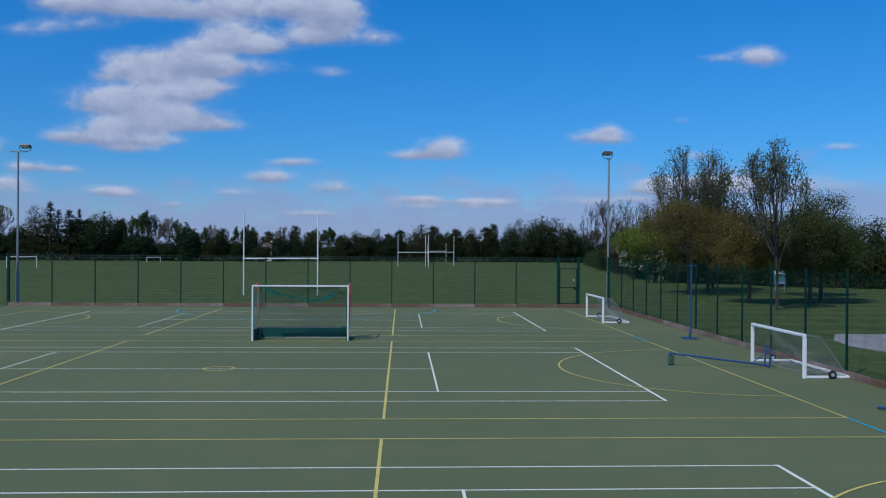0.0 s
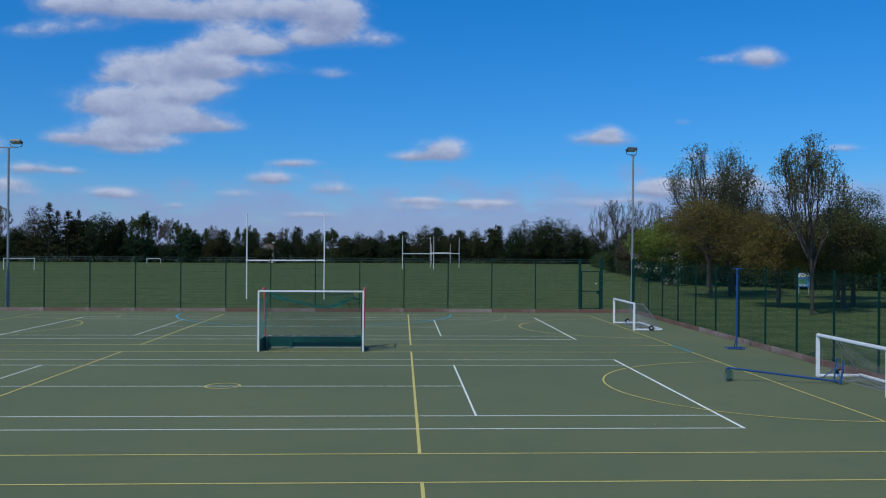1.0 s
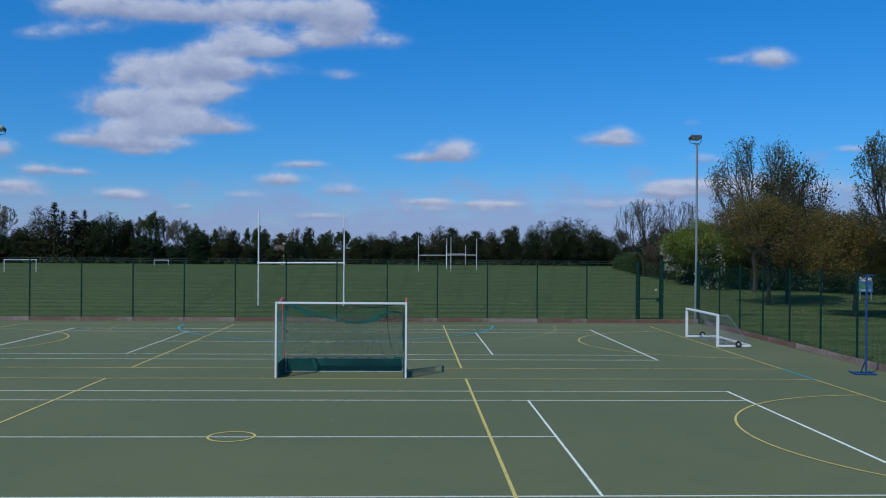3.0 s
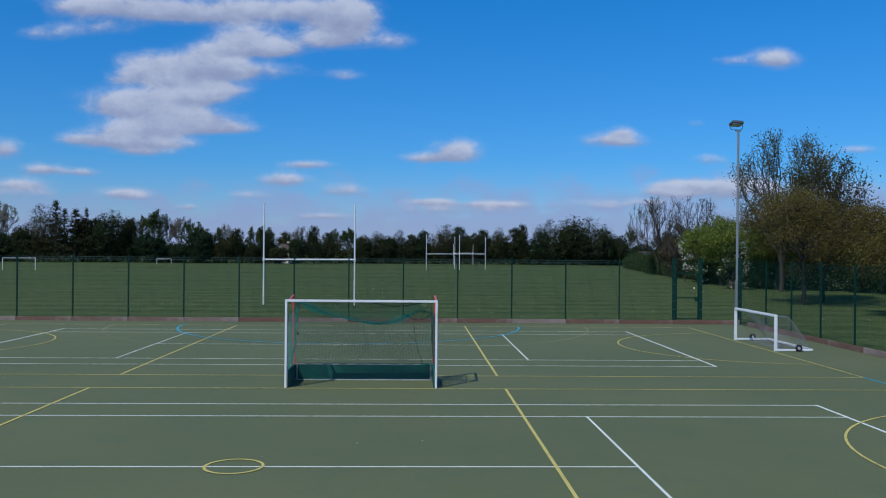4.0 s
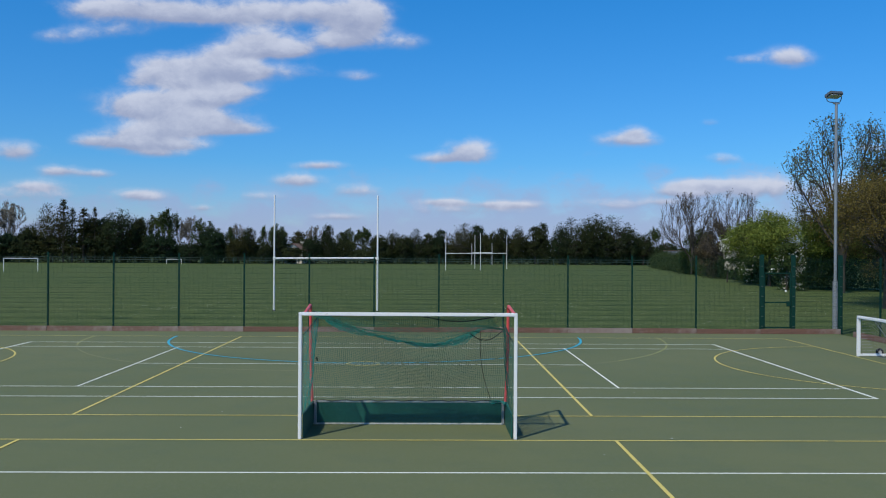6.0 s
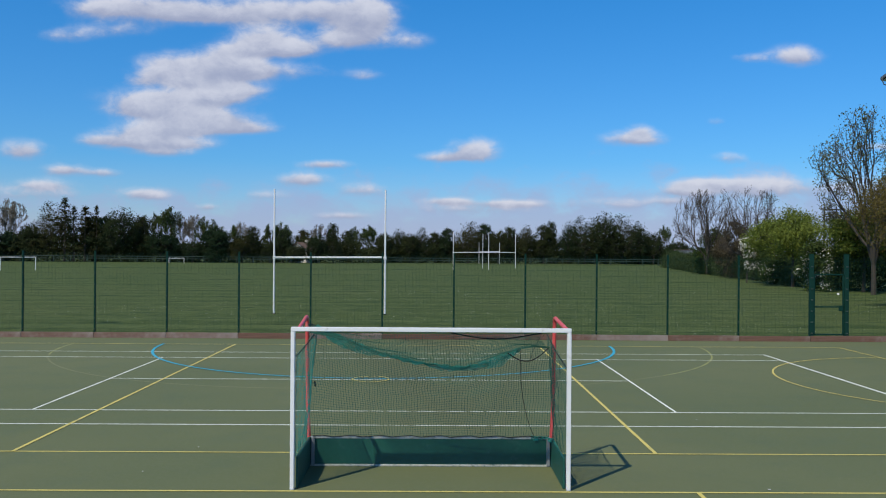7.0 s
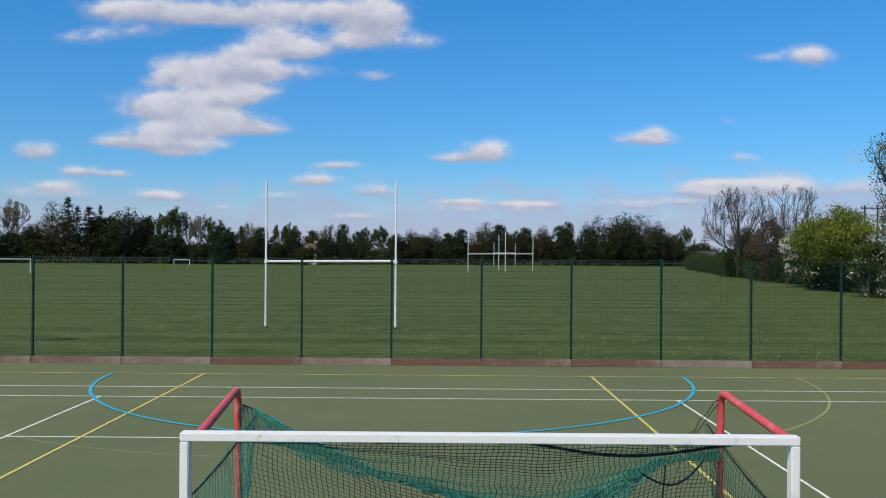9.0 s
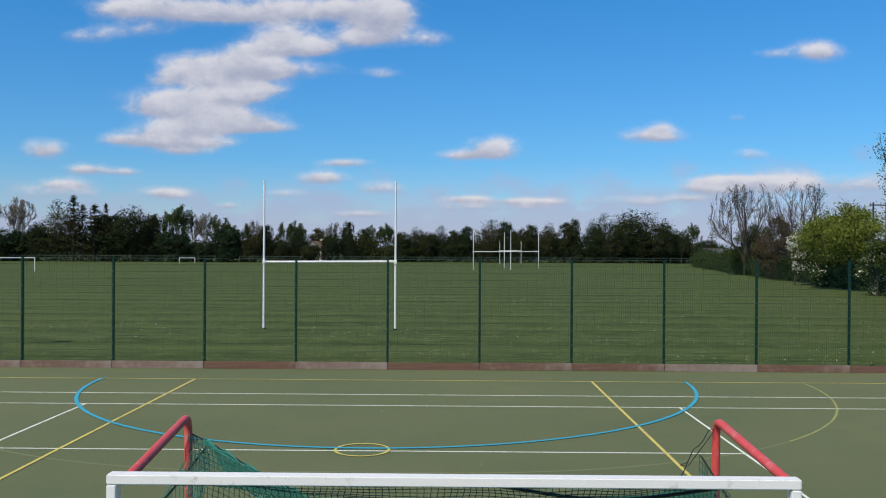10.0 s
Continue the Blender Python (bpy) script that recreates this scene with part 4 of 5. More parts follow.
def clump_tree(name, m, label, seed, height, width, leaf, leaves=9000, size=0.18, low=0.15, lobes=15, tufts=12, bark=BARK, trunk_r=0.25,
               group="trees round the field", second=None, lobe=0.25, fray=0.2, core=(0.35, 0.72), category="tree"):
    """A broad tree: limbs to several leafy lobes, each lobe a shell of tufts with gaps between them."""
    g = np.random.default_rng(seed)
    ob = thing(name, m, label, category, group)
    half = np.array((width / 2, width / 2, height * (1 - low) / 2))
    middle = np.array((0, 0, height * (1 + low) / 2))
    way = g.normal(0, 1, (lobes, 3))
    way[:, 2] = np.abs(way[:, 2]) * 1.1 - 0.45
    way /= np.linalg.norm(way, axis=1)[:, None]
    heart = middle + half * way * g.uniform(*core, (lobes, 1))
    reach = width * lobe * g.uniform(0.65, 1.15, lobes)
    out = g.normal(0, 1, (lobes, tufts, 3)) + way[:, None, :] * 0.9 + np.array((0, 0, 0.25))
    out /= np.linalg.norm(out, axis=2)[..., None]
    spot = heart[:, None, :] + out * reach[:, None, None] * g.uniform(0.75, 1.05, (lobes, tufts, 1)) * np.array((1, 1, 0.82))
    which = g.choice(lobes, leaves, p=reach ** 2 / (reach ** 2).sum())
    tuft = g.integers(0, tufts, leaves)
    push = g.normal(0, fray, (leaves, 3)) * reach[which][:, None] * np.array((1.15, 1.15, 0.7))
    c = spot[which, tuft] + push
    # size the crown to its true height and spread
    lift = (height - low * height) / (np.percentile(c[:, 2], 99.7) - np.percentile(c[:, 2], 0.5))
    floor_z = np.percentile(c[:, 2], 0.5)
    wide = width / 2 / np.percentile(np.hypot(c[:, 0], c[:, 1]), 97)

    def fit(p):
        q = np.array(p, float) * np.array((wide, wide, 1.0))
        q[..., 2] = low * height + (q[..., 2] - floor_z) * lift
        return q
    c, spot, heart = fit(c), fit(spot), fit(heart)
    c[:, 2] = np.maximum(c[:, 2], 0.06)
    verts, faces = [], []
    split = max(0.35, height * (low + 0.12))
    tube_into(verts, faces, [(0, 0, -0.05), (0.05, 0.02, split * 0.5), (0, 0, split), (0, 0, height * 0.62)], trunk_r, 7, trunk_r * 0.3)
    for i in range(lobes):
        start = Vector((0, 0, split + (height * 0.55 - split) * (i % 5) / 6))
        knee = start.lerp(Vector(heart[i]), 0.5) + Vector((0, 0, -0.04 * height))
        tube_into(verts, faces, [start, knee, heart[i]], trunk_r * 0.38, 5, trunk_r * 0.12)
        for k in range(tufts):
            tube_into(verts, faces, [heart[i], spot[i, k]], trunk_r * 0.11, 3, trunk_r * 0.04)
    raw("trunk", verts, faces, bark, ob)
    v, f = quads(g, c, out[which, tuft] * 1.0, size, 0.75)
    raw("crown", v, f, leaf, ob)
    if second:
        paint_of, share, each = second
        pick = spot.reshape(-1, 3)[g.random(lobes * tufts) < share]
        d = np.repeat(pick, each, axis=0)
        d = d + g.normal(0, 0.2, d.shape) * np.array((1, 1, 0.7))
        v, f = quads(g, d, np.tile((0.0, -0.6, 0.6), (len(d), 1)), size * 0.8, 0.8)
        raw("blossom", v, f, paint_of, ob, "white blossom")
    return ob


def fork_tree(name, m, label, seed, height, width, leaf, bark=BARK, stems=3, depth=6, per=5, size=0.06, thin=0.012, spread=0.42, clear=0.2,
              trunk_r=0.16, group="trees round the field", scatter=0.16, rise=0.1, flare=0.7):
    """An open tree: leaders fork again and again, small leaves only round the outer twigs."""
    rng, g = random.Random(seed), np.random.default_rng(seed)
    ob = thing(name, m, label, "tree", group)
    lines, tips = [], []

    def branch(p, d, length, r, level):
        pts = [p.copy()]
        for _ in range(3):
            d = (d + Vector((rng.gauss(0, 0.09), rng.gauss(0, 0.09), rng.gauss(0, 0.07) + rise * 0.5))).normalized()
            p = p + d * (length / 3)
            pts.append(p.copy())
        lines.append((pts, r, r * 0.7, level))
        if level >= depth - 1:
            tips.extend(pts[1:])
        if level == depth:
            return
        if level >= 2:
            # short side shoots fill the inside of the crown
            for q in pts[1:3] if rng.random() < 0.45 else ():
                side = Vector((rng.gauss(0, 1), rng.gauss(0, 1), rng.gauss(0.5, 0.6))).normalized()
                shoot = [q, q + side * length * 0.3, q + (side + Vector((0, 0, 0.35))) * length * 0.62]
                lines.append((shoot, r * 0.3, r * 0.2, depth))
                tips.extend(shoot[1:])
        for k in range(3 if rng.random() < 0.5 else 2):
            axis = Vector((rng.gauss(0, 1), rng.gauss(0, 1), rng.gauss(0, 0.6))).normalized()
            way = (d * math.cos(spread) + (axis - d * axis.dot(d)).normalized() * math.sin(spread) * rng.uniform(0.5, 1.5)).normalized()
            at = pts[3] if k < 2 else pts[rng.choice((1, 2))]
            branch(at, way, length * rng.uniform(0.66, 0.92), r * 0.66, level + 1)
    foot = height * clear
    lines.append(([Vector((0, 0, -0.1)), Vector((0.03, 0, foot * 0.5)), Vector((0, 0, foot))], trunk_r, trunk_r * 0.8, 0))
    for k in range(stems):
        a = 2 * math.pi * (k + rng.random() * 0.6) / stems
        tilt = flare * (0.15 if k == 0 else rng.uniform(0.6, 1.3))
        branch(Vector((0, 0, foot)), Vector((math.cos(a) * tilt, math.sin(a) * tilt, 1)).normalized(), height * 0.2, trunk_r * 0.7, 1)
    arr = np.array([tuple(p) for p in tips])
    up = (height - foot) / (np.percentile(arr[:, 2], 98) - foot)
    wide = width / 2 / np.percentile(np.hypot(arr[:, 0], arr[:, 1]), 90)
    low_z = foot + (height - foot) * 0.12
    middle, half = Vector((0, 0, (height + low_z) / 2)), Vector((width / 2, width / 2, (height - low_z) / 2))

    def fit(p):
        """Sizes the tree and draws stray shoots in to a rounded, uneven crown."""
        p = Vector((p.x * wide, p.y * wide, p.z if p.z < foot else foot + (p.z - foot) * up))
        q = Vector((p - middle)[i] / half[i] for i in range(3))
        r = q.length
        if r < 0.8 or p.z < foot * 1.1:
            return p
        edge = 1.16 + 0.25 * noise.noise(q.normalized() * 2.3 + Vector((seed, 0, 0)))
        return middle + (p - middle) * ((0.8 + (edge - 0.8) * (1 - math.exp(-(r - 0.8) / (edge - 0.8)))) / r)
    verts, faces = [], []
    for pts, r0, r1, level in lines:
        tube_into(verts, faces, [fit(p) for p in pts], max(thin, r0), 7 if level < 2 else (4 if level < 4 else 3), max(thin * 0.8, r1))
    raw("trunk", verts, faces, bark, ob)
    c = np.repeat(np.array([tuple(fit(p)) for p in tips]), per, axis=0)
    c = c + g.normal(0, scatter, c.shape)
    v, f = quads(g, c, np.tile((0.0, 0.0, 0.3), (len(c), 1)), size, 0.9)
    raw("crown", v, f, leaf, ob)
    return ob


def conifer(m, seed, height, label):
    """A spruce with uneven branches turned up at their ends."""
    rng, g = random.Random(seed), np.random.default_rng(seed)
    ob = thing("conifer_tree", m, label, "tree", "trees round the field")
    verts, faces, tips = [], [], []
    tube_into(verts, faces, [(0, 0, 0), (0, 0, height)], 0.22, 6, 0.03)
    for k in range(64):
        z = height * (0.12 + 0.86 * (k / 64) ** 0.9) + rng.uniform(-0.2, 0.2)
        a = k * 2.4 + rng.uniform(-0.5, 0.5)
        r = ((height - z) * 0.24 + 0.15) * rng.uniform(0.45, 1.35)
        knee = Vector((0.6 * r * math.cos(a), 0.6 * r * math.sin(a), z - 0.1 * r))
        tip = Vector((r * math.cos(a), r * math.sin(a), z + rng.uniform(0.0, 0.35) * r))
        tube_into(verts, faces, [(0, 0, z), knee, tip], 0.04, 3, 0.01)
        tips += [tuple(Vector((0, 0, z)).lerp(knee, 0.6)), tuple(knee), tuple(knee.lerp(tip, 0.5)), tuple(tip)]
    tips += [(0, 0, height - 0.15 * k) for k in range(6)]
    raw("trunk", verts, faces, BARK, ob)
    c = np.repeat(np.array(tips), 9, axis=0)
    c = c + g.normal(0, 1, c.shape) * np.array((0.2, 0.2, 0.12))
    v, f = quads(g, c, np.tile((0.0, 0.0, 1.0), (len(c), 1)), 0.15, 0.5)
    raw("crown", v, f, LEAF_DARK, ob)
    return ob


def at_field(x, y):
    return pose(x, y, -0.03)


# near trees on the grass beside the court
fork_tree("maple_tree", at_field(28.7, 26.1), "tall young tree with sparse upright crown of small leaves", 5, 10.3, 5.4, LEAF_GREY, stems=6, depth=6, per=2,
          size=0.06, thin=0.011, clear=0.22, trunk_r=0.105, spread=0.5, flare=0.8, scatter=0.13, rise=0.1)
fork_tree("maple_tree", at_field(35.6, 62.2), "tall spring tree with thin leaves on forking limbs", 17, 14.3, 9.4, LEAF_GREY, stems=6, depth=6, per=2,
          size=0.085, thin=0.016, clear=0.16, trunk_r=0.2, spread=0.52, flare=1.0, scatter=0.24, rise=0.05)
fork_tree("olive_tree", at_field(31.6, 46.2), "olive-brown spring tree with open upper twigs", 16, 10.2, 8.2, LEAF_OLIVE, stems=6, depth=6, per=3,
          size=0.075, thin=0.014, clear=0.2, trunk_r=0.18, spread=0.55, flare=1.0, scatter=0.28, rise=0.05)
NEAR = dict(leaves=31000, size=0.05, lobes=24, tufts=15, trunk_r=0.17, fray=0.22)
clump_tree("bronze_tree", at_field(28.9, 43.2), "broad bronze-leaved tree, dense low crown", 21, 7.9, 8.6, LEAF_BRONZE, low=0.26, **NEAR)
clump_tree("bronze_tree", at_field(33.6, 50.5), "broad olive-leaved tree with a rounded crown", 26, 8.2, 8.0, LEAF_OLIVE, low=0.2, **NEAR)
clump_tree("bronze_tree", at_field(29.6, 32.6), "bronze-leaved tree, crown spreading above a bare trunk", 22, 6.3, 5.6, LEAF_BRONZE, low=0.34, **NEAR)
clump_tree("bronze_tree", at_field(33.4, 31.5), "olive-brown tree with a spreading crown", 29, 6.6, 5.8, LEAF_OLIVE, low=0.3, **NEAR)
clump_tree("olive_tree", at_field(35.4, 34.0), "dark olive broad tree with reaching limbs", 27, 7.8, 6.2, LEAF_MID, low=0.25, **NEAR)
clump_tree("olive_tree", at_field(38.5, 42.0), "dark olive broad tree with a full crown", 30, 7.2, 7.0, LEAF_MID, low=0.15, **NEAR)
clump_tree("olive_tree", at_field(43.5, 60.0), "dark olive broad tree behind the notice board", 23, 7.4, 8.0, LEAF_MID, low=0.1, **NEAR)
clump_tree("olive_tree", at_field(38.4, 68.0), "dark green broad tree behind bronze ones", 35, 7.2, 7.5, LEAF_MID, low=0.1, **NEAR)
HEDGEROW = dict(leaves=20000, size=0.085, lobes=20, tufts=12, trunk_r=0.16, fray=0.22)
clump_tree("hawthorn_tree", at_field(34.9, 75.5), "fresh lime-green hawthorn in full leaf", 31, 7.3, 7.6, LEAF_LIME, low=0.38, **HEDGEROW)
clump_tree("hawthorn_tree", at_field(37.0, 66.5), "bright green hawthorn, blossom on the lower boughs", 32, 6.9, 6.6, LEAF_LIME, low=0.36, second=(BLOSSOM, 0.07, 26), **HEDGEROW)
clump_tree("hawthorn_tree", at_field(37.4, 83.5), "darker green hawthorn behind the lime-green one", 38, 6.4, 5.6, LEAF_MID, low=0.2, **HEDGEROW)
BUSH = dict(leaves=7000, size=0.085, lobes=10, tufts=9, trunk_r=0.08, fray=0.25, category="bush")
clump_tree("hawthorn_bush", at_field(34.3, 85.5), "hawthorn bush covered in white blossom", 33, 4.9, 2.3, LEAF_MID, low=0.3, second=(BLOSSOM, 0.75, 60), **BUSH)
clump_tree("hawthorn_bush", at_field(35.6, 82.0), "low hawthorn bush with a few sprays of blossom", 36, 3.0, 2.4, LEAF_MID, low=0.02, second=(BLOSSOM, 0.2, 16), **BUSH)
clump_tree("hawthorn_bush", at_field(32.9, 66.8), "upright hawthorn bush with sprays of white blossom", 34, 4.2, 2.9, LEAF_MID, low=0.02, second=(BLOSSOM, 0.35, 45), **BUSH)
fork_tree("ash_tree", at_field(39.7, 115.5), "bare budding ash tree with fine twigs", 41, 11.9, 9.4, LEAF_BROWN, stems=6, depth=6, per=1, size=0.06, thin=0.02,
          clear=0.12, spread=0.55, flare=1.3, scatter=0.12, rise=0.03)
fork_tree("ash_tree", at_field(38.3, 94.5), "bare budding ash tree with fine twigs", 42, 10.4, 8.2, LEAF_BROWN, stems=6, depth=6, per=1, size=0.055, thin=0.017,
          clear=0.12, spread=0.55, flare=1.3, scatter=0.12, rise=0.03)
clump_tree("brown_bush", at_field(39.0, 103.0), "rounded bush with brown spring leaves", 24, 6.9, 5.2, LEAF_BROWN, low=0.05, **HEDGEROW)
clump_tree("olive_tree", at_field(41.2, 118.0), "dark green rounded tree at the hedge", 25, 6.6, 6.0, LEAF_MID, low=0.05, **HEDGEROW)

# far trees: a few kinds, set out along the field's edge
FAR_LEAVES = dict(leaves=10000, size=0.14, tufts=30, trunk_r=0.3, fray=0.11, lobe=0.28, core=(0.15, 0.55))
KINDS = {
    "oak": (clump_tree("oak_tree", at_field(0, 0), "large dark green oak with a domed crown", 51, 12.0, 11.0, LEAF_DARK, low=0.03, lobes=20, **FAR_LEAVES), 12.0, 11.0),
    "dome": (clump_tree("oak_tree", at_field(0, 0), "dark green domed tree with an uneven crown", 57, 11.0, 9.0, LEAF_DARK, low=0.04, lobes=16, **FAR_LEAVES), 11.0, 9.0),
    "elm": (clump_tree("field_tree", at_field(0, 0), "dark green rounded tree at the field edge", 52, 10.0, 6.5, LEAF_DARK, low=0.08, lobes=16, **FAR_LEAVES), 10.0, 6.5),
    "low": (clump_tree("field_tree", at_field(0, 0), "low dark tree spreading to the ground", 53, 7.0, 8.0, LEAF_DARK, low=0.0, lobes=14, **FAR_LEAVES), 7.0, 8.0),
    "airy": (fork_tree("birch_tree", at_field(0, 0), "slender tree with thin spring leaves", 54, 11.0, 6.5, LEAF_MID, BARK, stems=4, depth=5, per=6, size=0.13, thin=0.03,
                       clear=0.2, spread=0.52, flare=0.8, scatter=0.2), 11.0, 6.5),
    "bare": (fork_tree("bare_tree", at_field(0, 0), "bare tree with fine pale branches", 55, 11.0, 6.5, LEAF_BROWN, PALE_BARK, stems=4, depth=6, per=1, size=0.08, thin=0.035,
                       clear=0.2, spread=0.52, flare=0.8, scatter=0.1), 11.0, 6.5),
    "pine": (conifer(at_field(0, 0), 56, 13.0, "dark pointed conifer among broad trees"), 13.0, 5.2),
}
# kind: x, y, height, spread
WEST_ROW = [
    ("bare", -97, 196, 14.0, 9.0), ("low", -94, 188, 6.8, 12.3), ("oak", -84, 190, 13.1, 10.2), ("low", -88, 188, 8.3, 5.5), ("pine", -80, 187, 14.2, 6.6),
    ("pine", -78, 187, 12.3, 5.6), ("pine", -75.5, 187, 12.3, 7.4), ("pine", -73, 187, 12.5, 4.0), ("elm", -75, 190, 10.0, 8.0), ("dome", -68, 190, 11.8, 12.8),
    ("elm", -72, 190, 10.1, 6.6), ("elm", -64, 190, 10.2, 6.2), ("airy", -64, 196, 11.0, 5.0), ("airy", -60, 196, 12.4, 7.6), ("bare", -57, 196, 10.4, 4.8),
    ("bare", -54, 196, 10.8, 5.2), ("airy", -51, 196, 10.2, 5.4), ("low", -59, 188, 6.5, 8.4),
]
MIDDLE_ROW = [
    ("low", -52, 188, 4.6, 7.0), ("low", -47, 188, 7.6, 8.1), ("airy", -46, 196, 8.4, 6.2), ("bare", -43, 196, 9.2, 4.2), ("elm", -39, 190, 8.1, 4.1),
    ("low", -41, 188, 5.8, 5.4), ("airy", -36, 196, 8.7, 4.2), ("airy", -33.5, 196, 9.0, 4.8), ("elm", -32.2, 190, 7.4, 4.2), ("low", -24.4, 188, 6.2, 4.6),
    ("low", -28.6, 186, 3.9, 6.0), ("elm", -29, 199, 7.6, 5.5), ("low", -35, 188, 4.6, 4.0), ("bare", -25, 196, 8.8, 4.6), ("elm", -21, 190, 8.9, 3.6), ("elm", -19, 202, 7.6, 4.0), ("airy", -17, 208, 8.5, 5.0),
    ("airy", -14, 208, 8.9, 5.0), ("low", -10, 200, 6.9, 5.6), ("dome", -7, 202, 7.9, 6.8), ("low", -4, 200, 6.8, 5.6),
]
EAST_ROW = [
    ("oak", -1, 202, 8.3, 6.8), ("elm", 2, 202, 7.3, 5.0), ("elm", 5, 202, 8.2, 5.0), ("oak", 10, 202, 9.7, 10.6), ("elm", 14, 202, 9.4, 5.6), ("low", 17, 200, 7.7, 5.2),
    ("elm", 20, 202, 8.7, 5.2), ("dome", 24, 202, 9.0, 6.2), ("elm", 28, 202, 9.2, 5.6), ("elm", 30, 202, 10.1, 3.6), ("dome", 34, 202, 10.0, 7.0),
    ("oak", 38, 202, 11.3, 10.0), ("dome", 43, 202, 12.0, 11.5), ("oak", 47, 202, 11.8, 12.0), ("dome", 51, 202, 9.2, 8.4), ("low", 54, 200, 7.4, 4.9),
    ("airy", 59, 208, 9.4, 3.8), ("low", 60, 200, 5.5, 6.2),
]
# broad trees in the thicket beyond the side lawn
LAWN_ROW = [("elm", 48, 66, 6.8, 6.5), ("dome", 54, 61, 7.0, 7.5), ("elm", 59, 58, 7.2, 6.0), ("oak", 65, 52, 7.4, 8.0), ("elm", 72, 46, 7.6, 7.0), ("dome", 80, 38, 7.8, 8.5)]
rng = random.Random(9)
firsts = {}
for kind, x, y, high, wide in WEST_ROW + MIDDLE_ROW + EAST_ROW + LAWN_ROW:
    ob, h0, w0 = KINDS[kind]
    m = at_field(x, y) @ pose(0, 0, 0, 0, 0, rng.uniform(0, 360)) @ Matrix.Diagonal((wide / w0, wide / w0, high / h0, 1))
    if kind in firsts:
        copy_thing(ob, m)
    else:
        firsts[kind] = (ob, m)
for ob, m in firsts.values():
    ob.matrix_world = m


def thicket(name, line, high, deep, count, size, leaf, label, seed):
    """A hedge or wood edge: many leaf quads in clumps along a line."""
    g = np.random.default_rng(seed)
    pts = np.array(line, float)
    seg = np.linalg.norm(np.diff(pts, axis=0), axis=1)
    at = g.uniform(0, seg.sum(), count // 14)
    cum = np.concatenate(([0], np.cumsum(seg)))
    i = np.clip(np.searchsorted(cum, at) - 1, 0, len(seg) - 1)
    f = ((at - cum[i]) / seg[i])[:, None]
    base = pts[i] * (1 - f) + pts[i + 1] * f
    tall = high * (0.74 + 0.24 * np.sin(at * 0.21) * np.sin(at * 0.083 + 1) + 0.14 * np.sin(at * 1.3 + seed))
    z = tall * g.uniform(0, 1, len(at)) ** 0.8
    c = np.column_stack((base[:, 0] + g.normal(0, deep, len(at)), base[:, 1] + g.normal(0, deep, len(at)), z))
    c = np.repeat(c, 14, axis=0)
    c = c + g.normal(0, size * 2.2, c.shape) * np.array((1, 1, 0.8))
    c[:, 2] = np.maximum(c[:, 2], 0.0)
    v, f2 = quads(g, c, np.tile((0.0, -0.5, 0.5), (len(c), 1)), size, 0.8)
    return tagged(raw(name, v, f2, leaf, None), label, "hedge", kind="stuff")


thicket("far_woods", [(-135, 184), (-60, 192), (0, 204), (57, 206)], 6.2, 2.4, 110000, 0.2, LEAF_DARK, "dark wood edge along the far field", 1)
thicket("far_hedge", [(52, 206), (62, 204), (90, 200)], 4.4, 1.2, 16000, 0.2, LEAF_DARK, "low dark hedge closing the far corner of the field", 4)
thicket("hedge", [(60, 202), (48, 165), (42.8, 132), (40.4, 112), (38.6, 97.6), (37.8, 88), (36.6, 79), (36.4, 69)], 3.1, 0.7, 110000, 0.085, LEAF_HEDGE, "tall overgrown hedge beside the field", 2)
thicket("side_thicket", [(37.5, 72), (42.4, 65.5), (45, 60), (48.5, 58), (54, 55), (64, 48), (82, 36)], 5.0, 1.1, 120000, 0.1, LEAF_DARK, "dark thicket behind the side lawn", 3)

# low rail along the far road
rail = thing("rail_fence", pose(-92, 184, -0.03), "long low green rail fence across the far field", "fence")
for k in range(42):
    part("post", solid(k * 3.6, k * 0.1, 0.7, 0.12, 0.12, 1.4, 0.01), RAIL_GREEN, rail)
for z in (1.3, 0.8):
    tube("rail", [(0, 0, z), (147.6, 4.1, z)], 0.06, RAIL_GREEN, rail, sides=6)

# pale house seen between the far trees
house = thing("house", pose(-28.4, 195, -0.03, 0, 0, 74), "pale rendered house between far trees", "house")
wall_bm = bmesh.new()
outline = ((-2.2, 0), (2.2, 0), (2.2, 3.1), (0, 4.5), (-2.2, 3.1))
ends = [[wall_bm.verts.new((x, y, z)) for y, z in outline] for x in (-3.4, 3.4)]
wall_bm.faces.new(ends[0])
wall_bm.faces.new(ends[1][::-1])
for k in range(5):
    wall_bm.faces.new((ends[0][k], ends[1][k], ends[1][(k + 1) % 5], ends[0][(k + 1) % 5]))
bmesh.ops.recalc_face_normals(wall_bm, faces=wall_bm.faces[:])
part("wall", wall_bm, RENDER_WALL, house)
for s in (-1, 1):
    slope = solid(0, 0, 0, 7.3, 2.95, 0.12)
    bmesh.ops.transform(slope, matrix=pose(0, s * 1.22, 3.84, s * -32.5), verts=slope.verts[:])
    part("roof_slope", slope, ROOF_TILE, house, "brown tiled slope")
for y in (-1.0, 1.0):
    part("window", solid(-3.42, y, 1.7, 0.1, 0.9, 1.1), GLASS_DARK, house)
part("chimney", solid(1.6, 0, 4.8, 0.6, 0.6, 1.1, 0.02), RENDER_WALL, house)

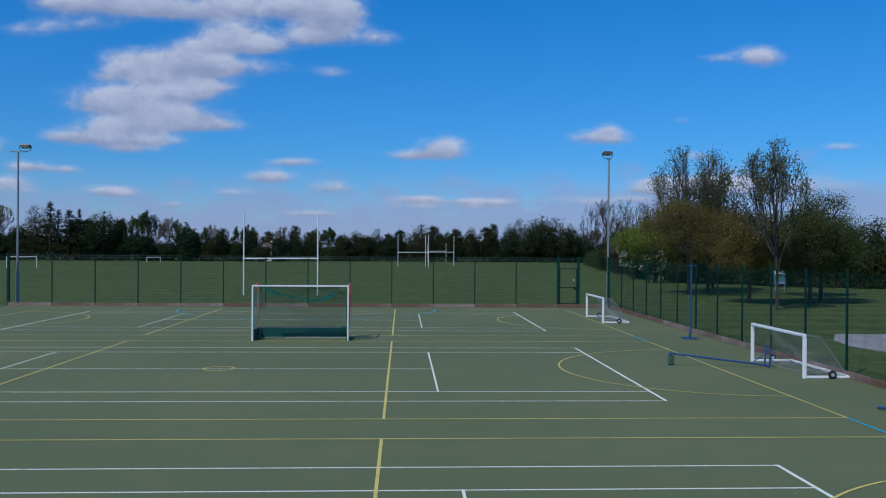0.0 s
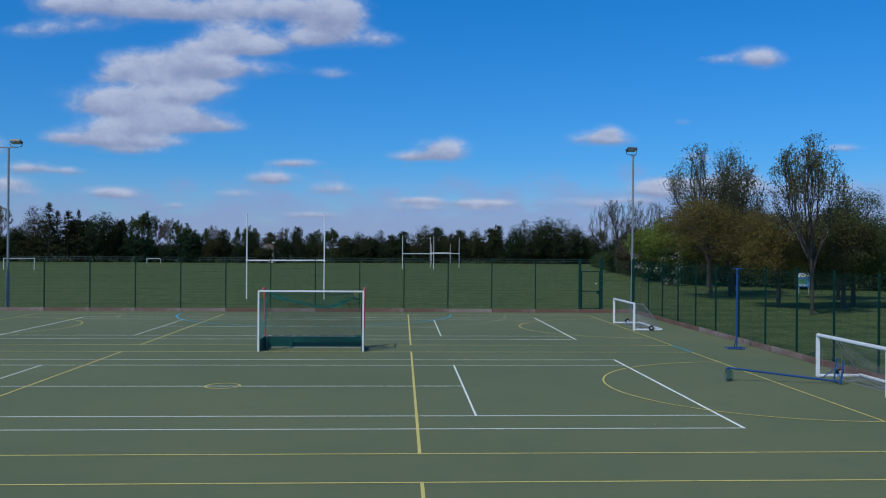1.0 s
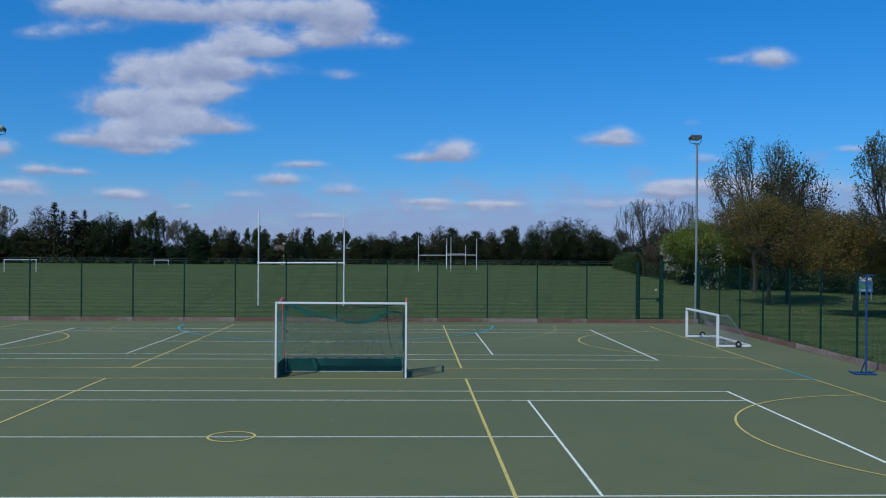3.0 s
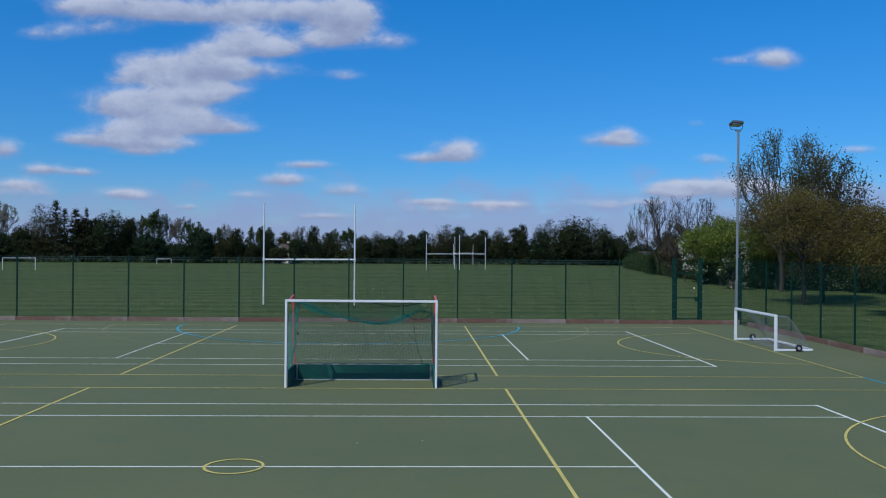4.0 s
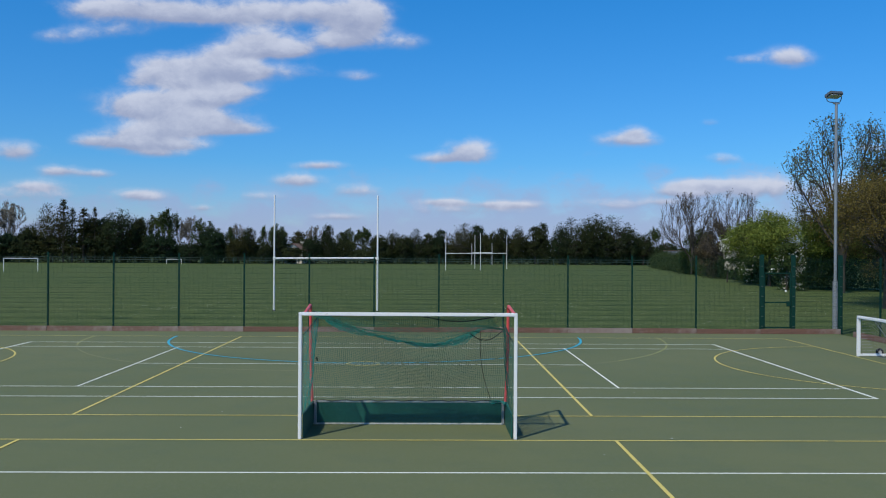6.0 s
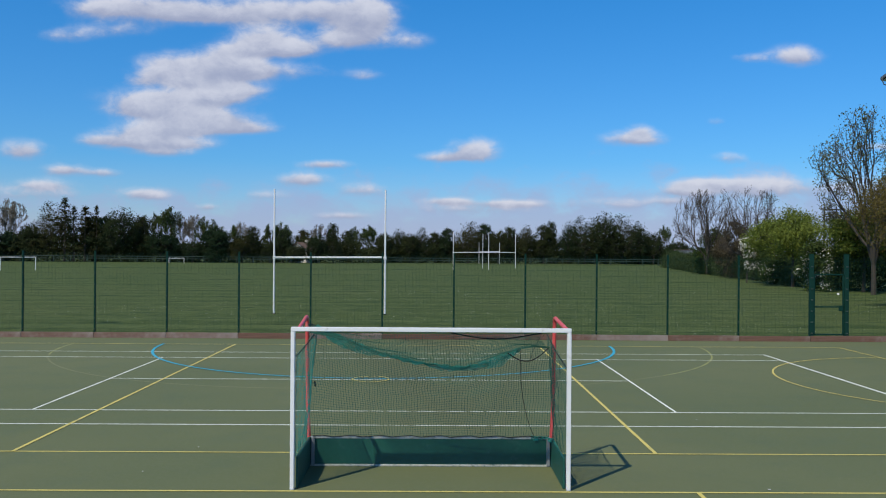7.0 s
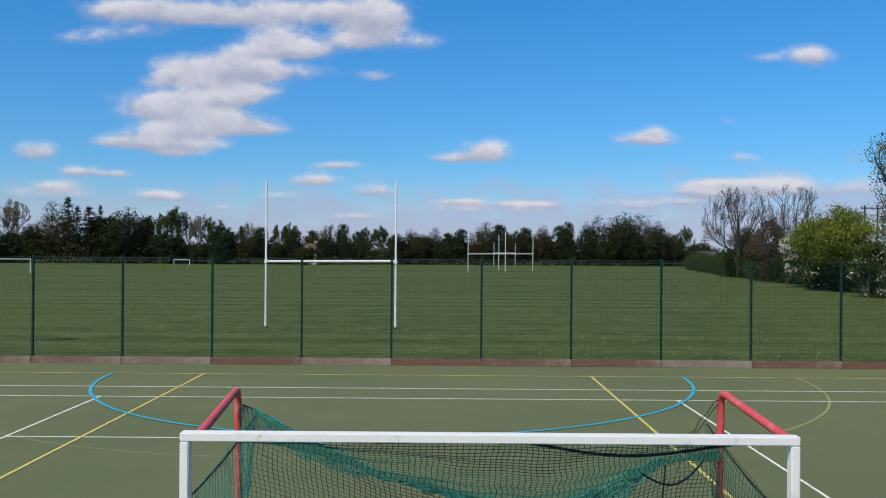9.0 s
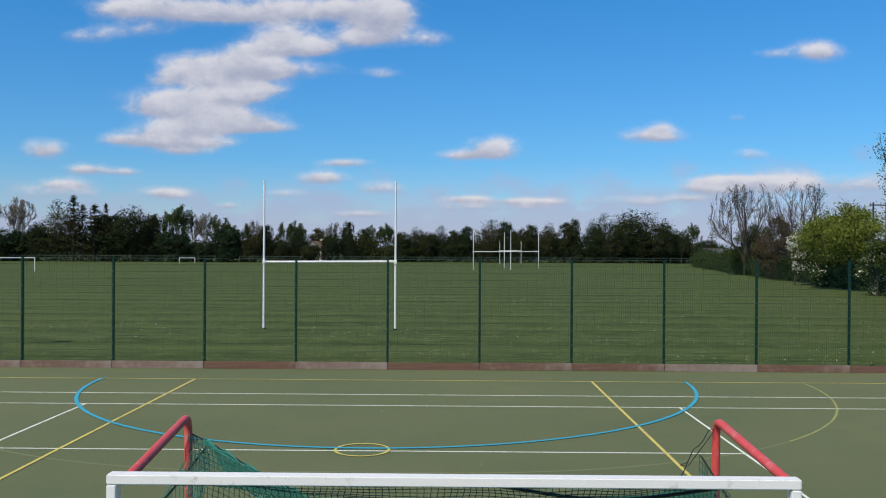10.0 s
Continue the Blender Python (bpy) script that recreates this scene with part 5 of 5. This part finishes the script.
# grey store at the far end of the hedge
store = thing("garden_store", pose(59.7, 195, -0.03, 0, 0, -15), "grey boarded store beside the far hedge", "shed")
part("wall", solid(0, 0, 1.75, 4.2, 3.0, 3.5), LAMP_GREY, store)
part("roof", solid(0, 0, 3.56, 4.5, 3.3, 0.12, 0.02), ROOF_TILE, store)
for x in (-1.7, -0.85, 0.0, 0.85, 1.7):
    part("batten", solid(x, -1.53, 1.75, 0.12, 0.06, 3.4), GALVANISED, store)


def utility_pole(x, y, high, turn, label, twin=False):
    p = thing("utility_pole", pose(x, y, -0.03, 0, 0, turn), label, "utility pole", "utility poles beyond the hedge")
    legs = (-0.9, 0.9) if twin else (0.0,)
    for x in legs:
        tube("pole", [(x, 0, 0), (x, 0, high)], 0.14, BARK, p, sides=8, end=0.1)
    arm = 3.2 if twin else 2.2
    part("cross_arm", solid(0, -0.17, high - 0.35, arm, 0.12, 0.14, 0.01), BARK, p)
    for q in (-0.45 * arm, 0, 0.45 * arm):
        tube("insulator", [(q, -0.17, high - 0.3), (q, -0.17, high - 0.02)], 0.06, GALVANISED, p, sides=8)
    return p


utility_pole(53.5, 108.0, 9.2, 12, "twin-legged wooden utility pole with insulators", True)
utility_pole(62.4, 205.0, 6.4, 10, "far wooden utility pole above the hedge")

# daisies in the lawn
g = np.random.default_rng(5)
n = 4200
patches = np.column_stack((g.uniform(-14, 46, 90), g.uniform(28, 66, 90)))
pick = patches[g.integers(0, 90, n)] + g.normal(0, 1.6, (n, 2)) * np.array((1.6, 0.8))
keep = (pick[:, 1] > 27.6) | (pick[:, 0] > 18.9)
pick = pick[keep]
s = g.uniform(0.012, 0.032, len(pick))
dv = np.array(((-1, 0), (0, -1), (1, 0), (0, 1)))
verts = np.concatenate((pick[:, None, :] + dv[None] * s[:, None, None], np.full((len(pick), 4, 1), 0.02)), axis=2).reshape(-1, 3)
daisies = raw("daisies", verts.tolist(), np.arange(4 * len(pick)).reshape(-1, 4).tolist(), BLOSSOM)
tagged(daisies, "small white daisies scattered through the grass", "flowers", kind="stuff")

# bits of leaf and grit blown over the court
n = 70
spots = np.column_stack((g.uniform(-14, 17, n), g.uniform(-20, 26, n)))
s = g.uniform(0.012, 0.035, n)
verts = np.concatenate((spots[:, None, :] + dv[None] * s[:, None, None] * g.uniform(0.5, 1.2, (n, 4, 1)), np.full((n, 4, 1), 0.022)), axis=2).reshape(-1, 3)
litter = raw("leaf_litter", verts.tolist(), np.arange(4 * n).reshape(-1, 4).tolist(), WORN_EDGE)
tagged(litter, "pale bits of leaf and grit on the court", "litter", kind="stuff")
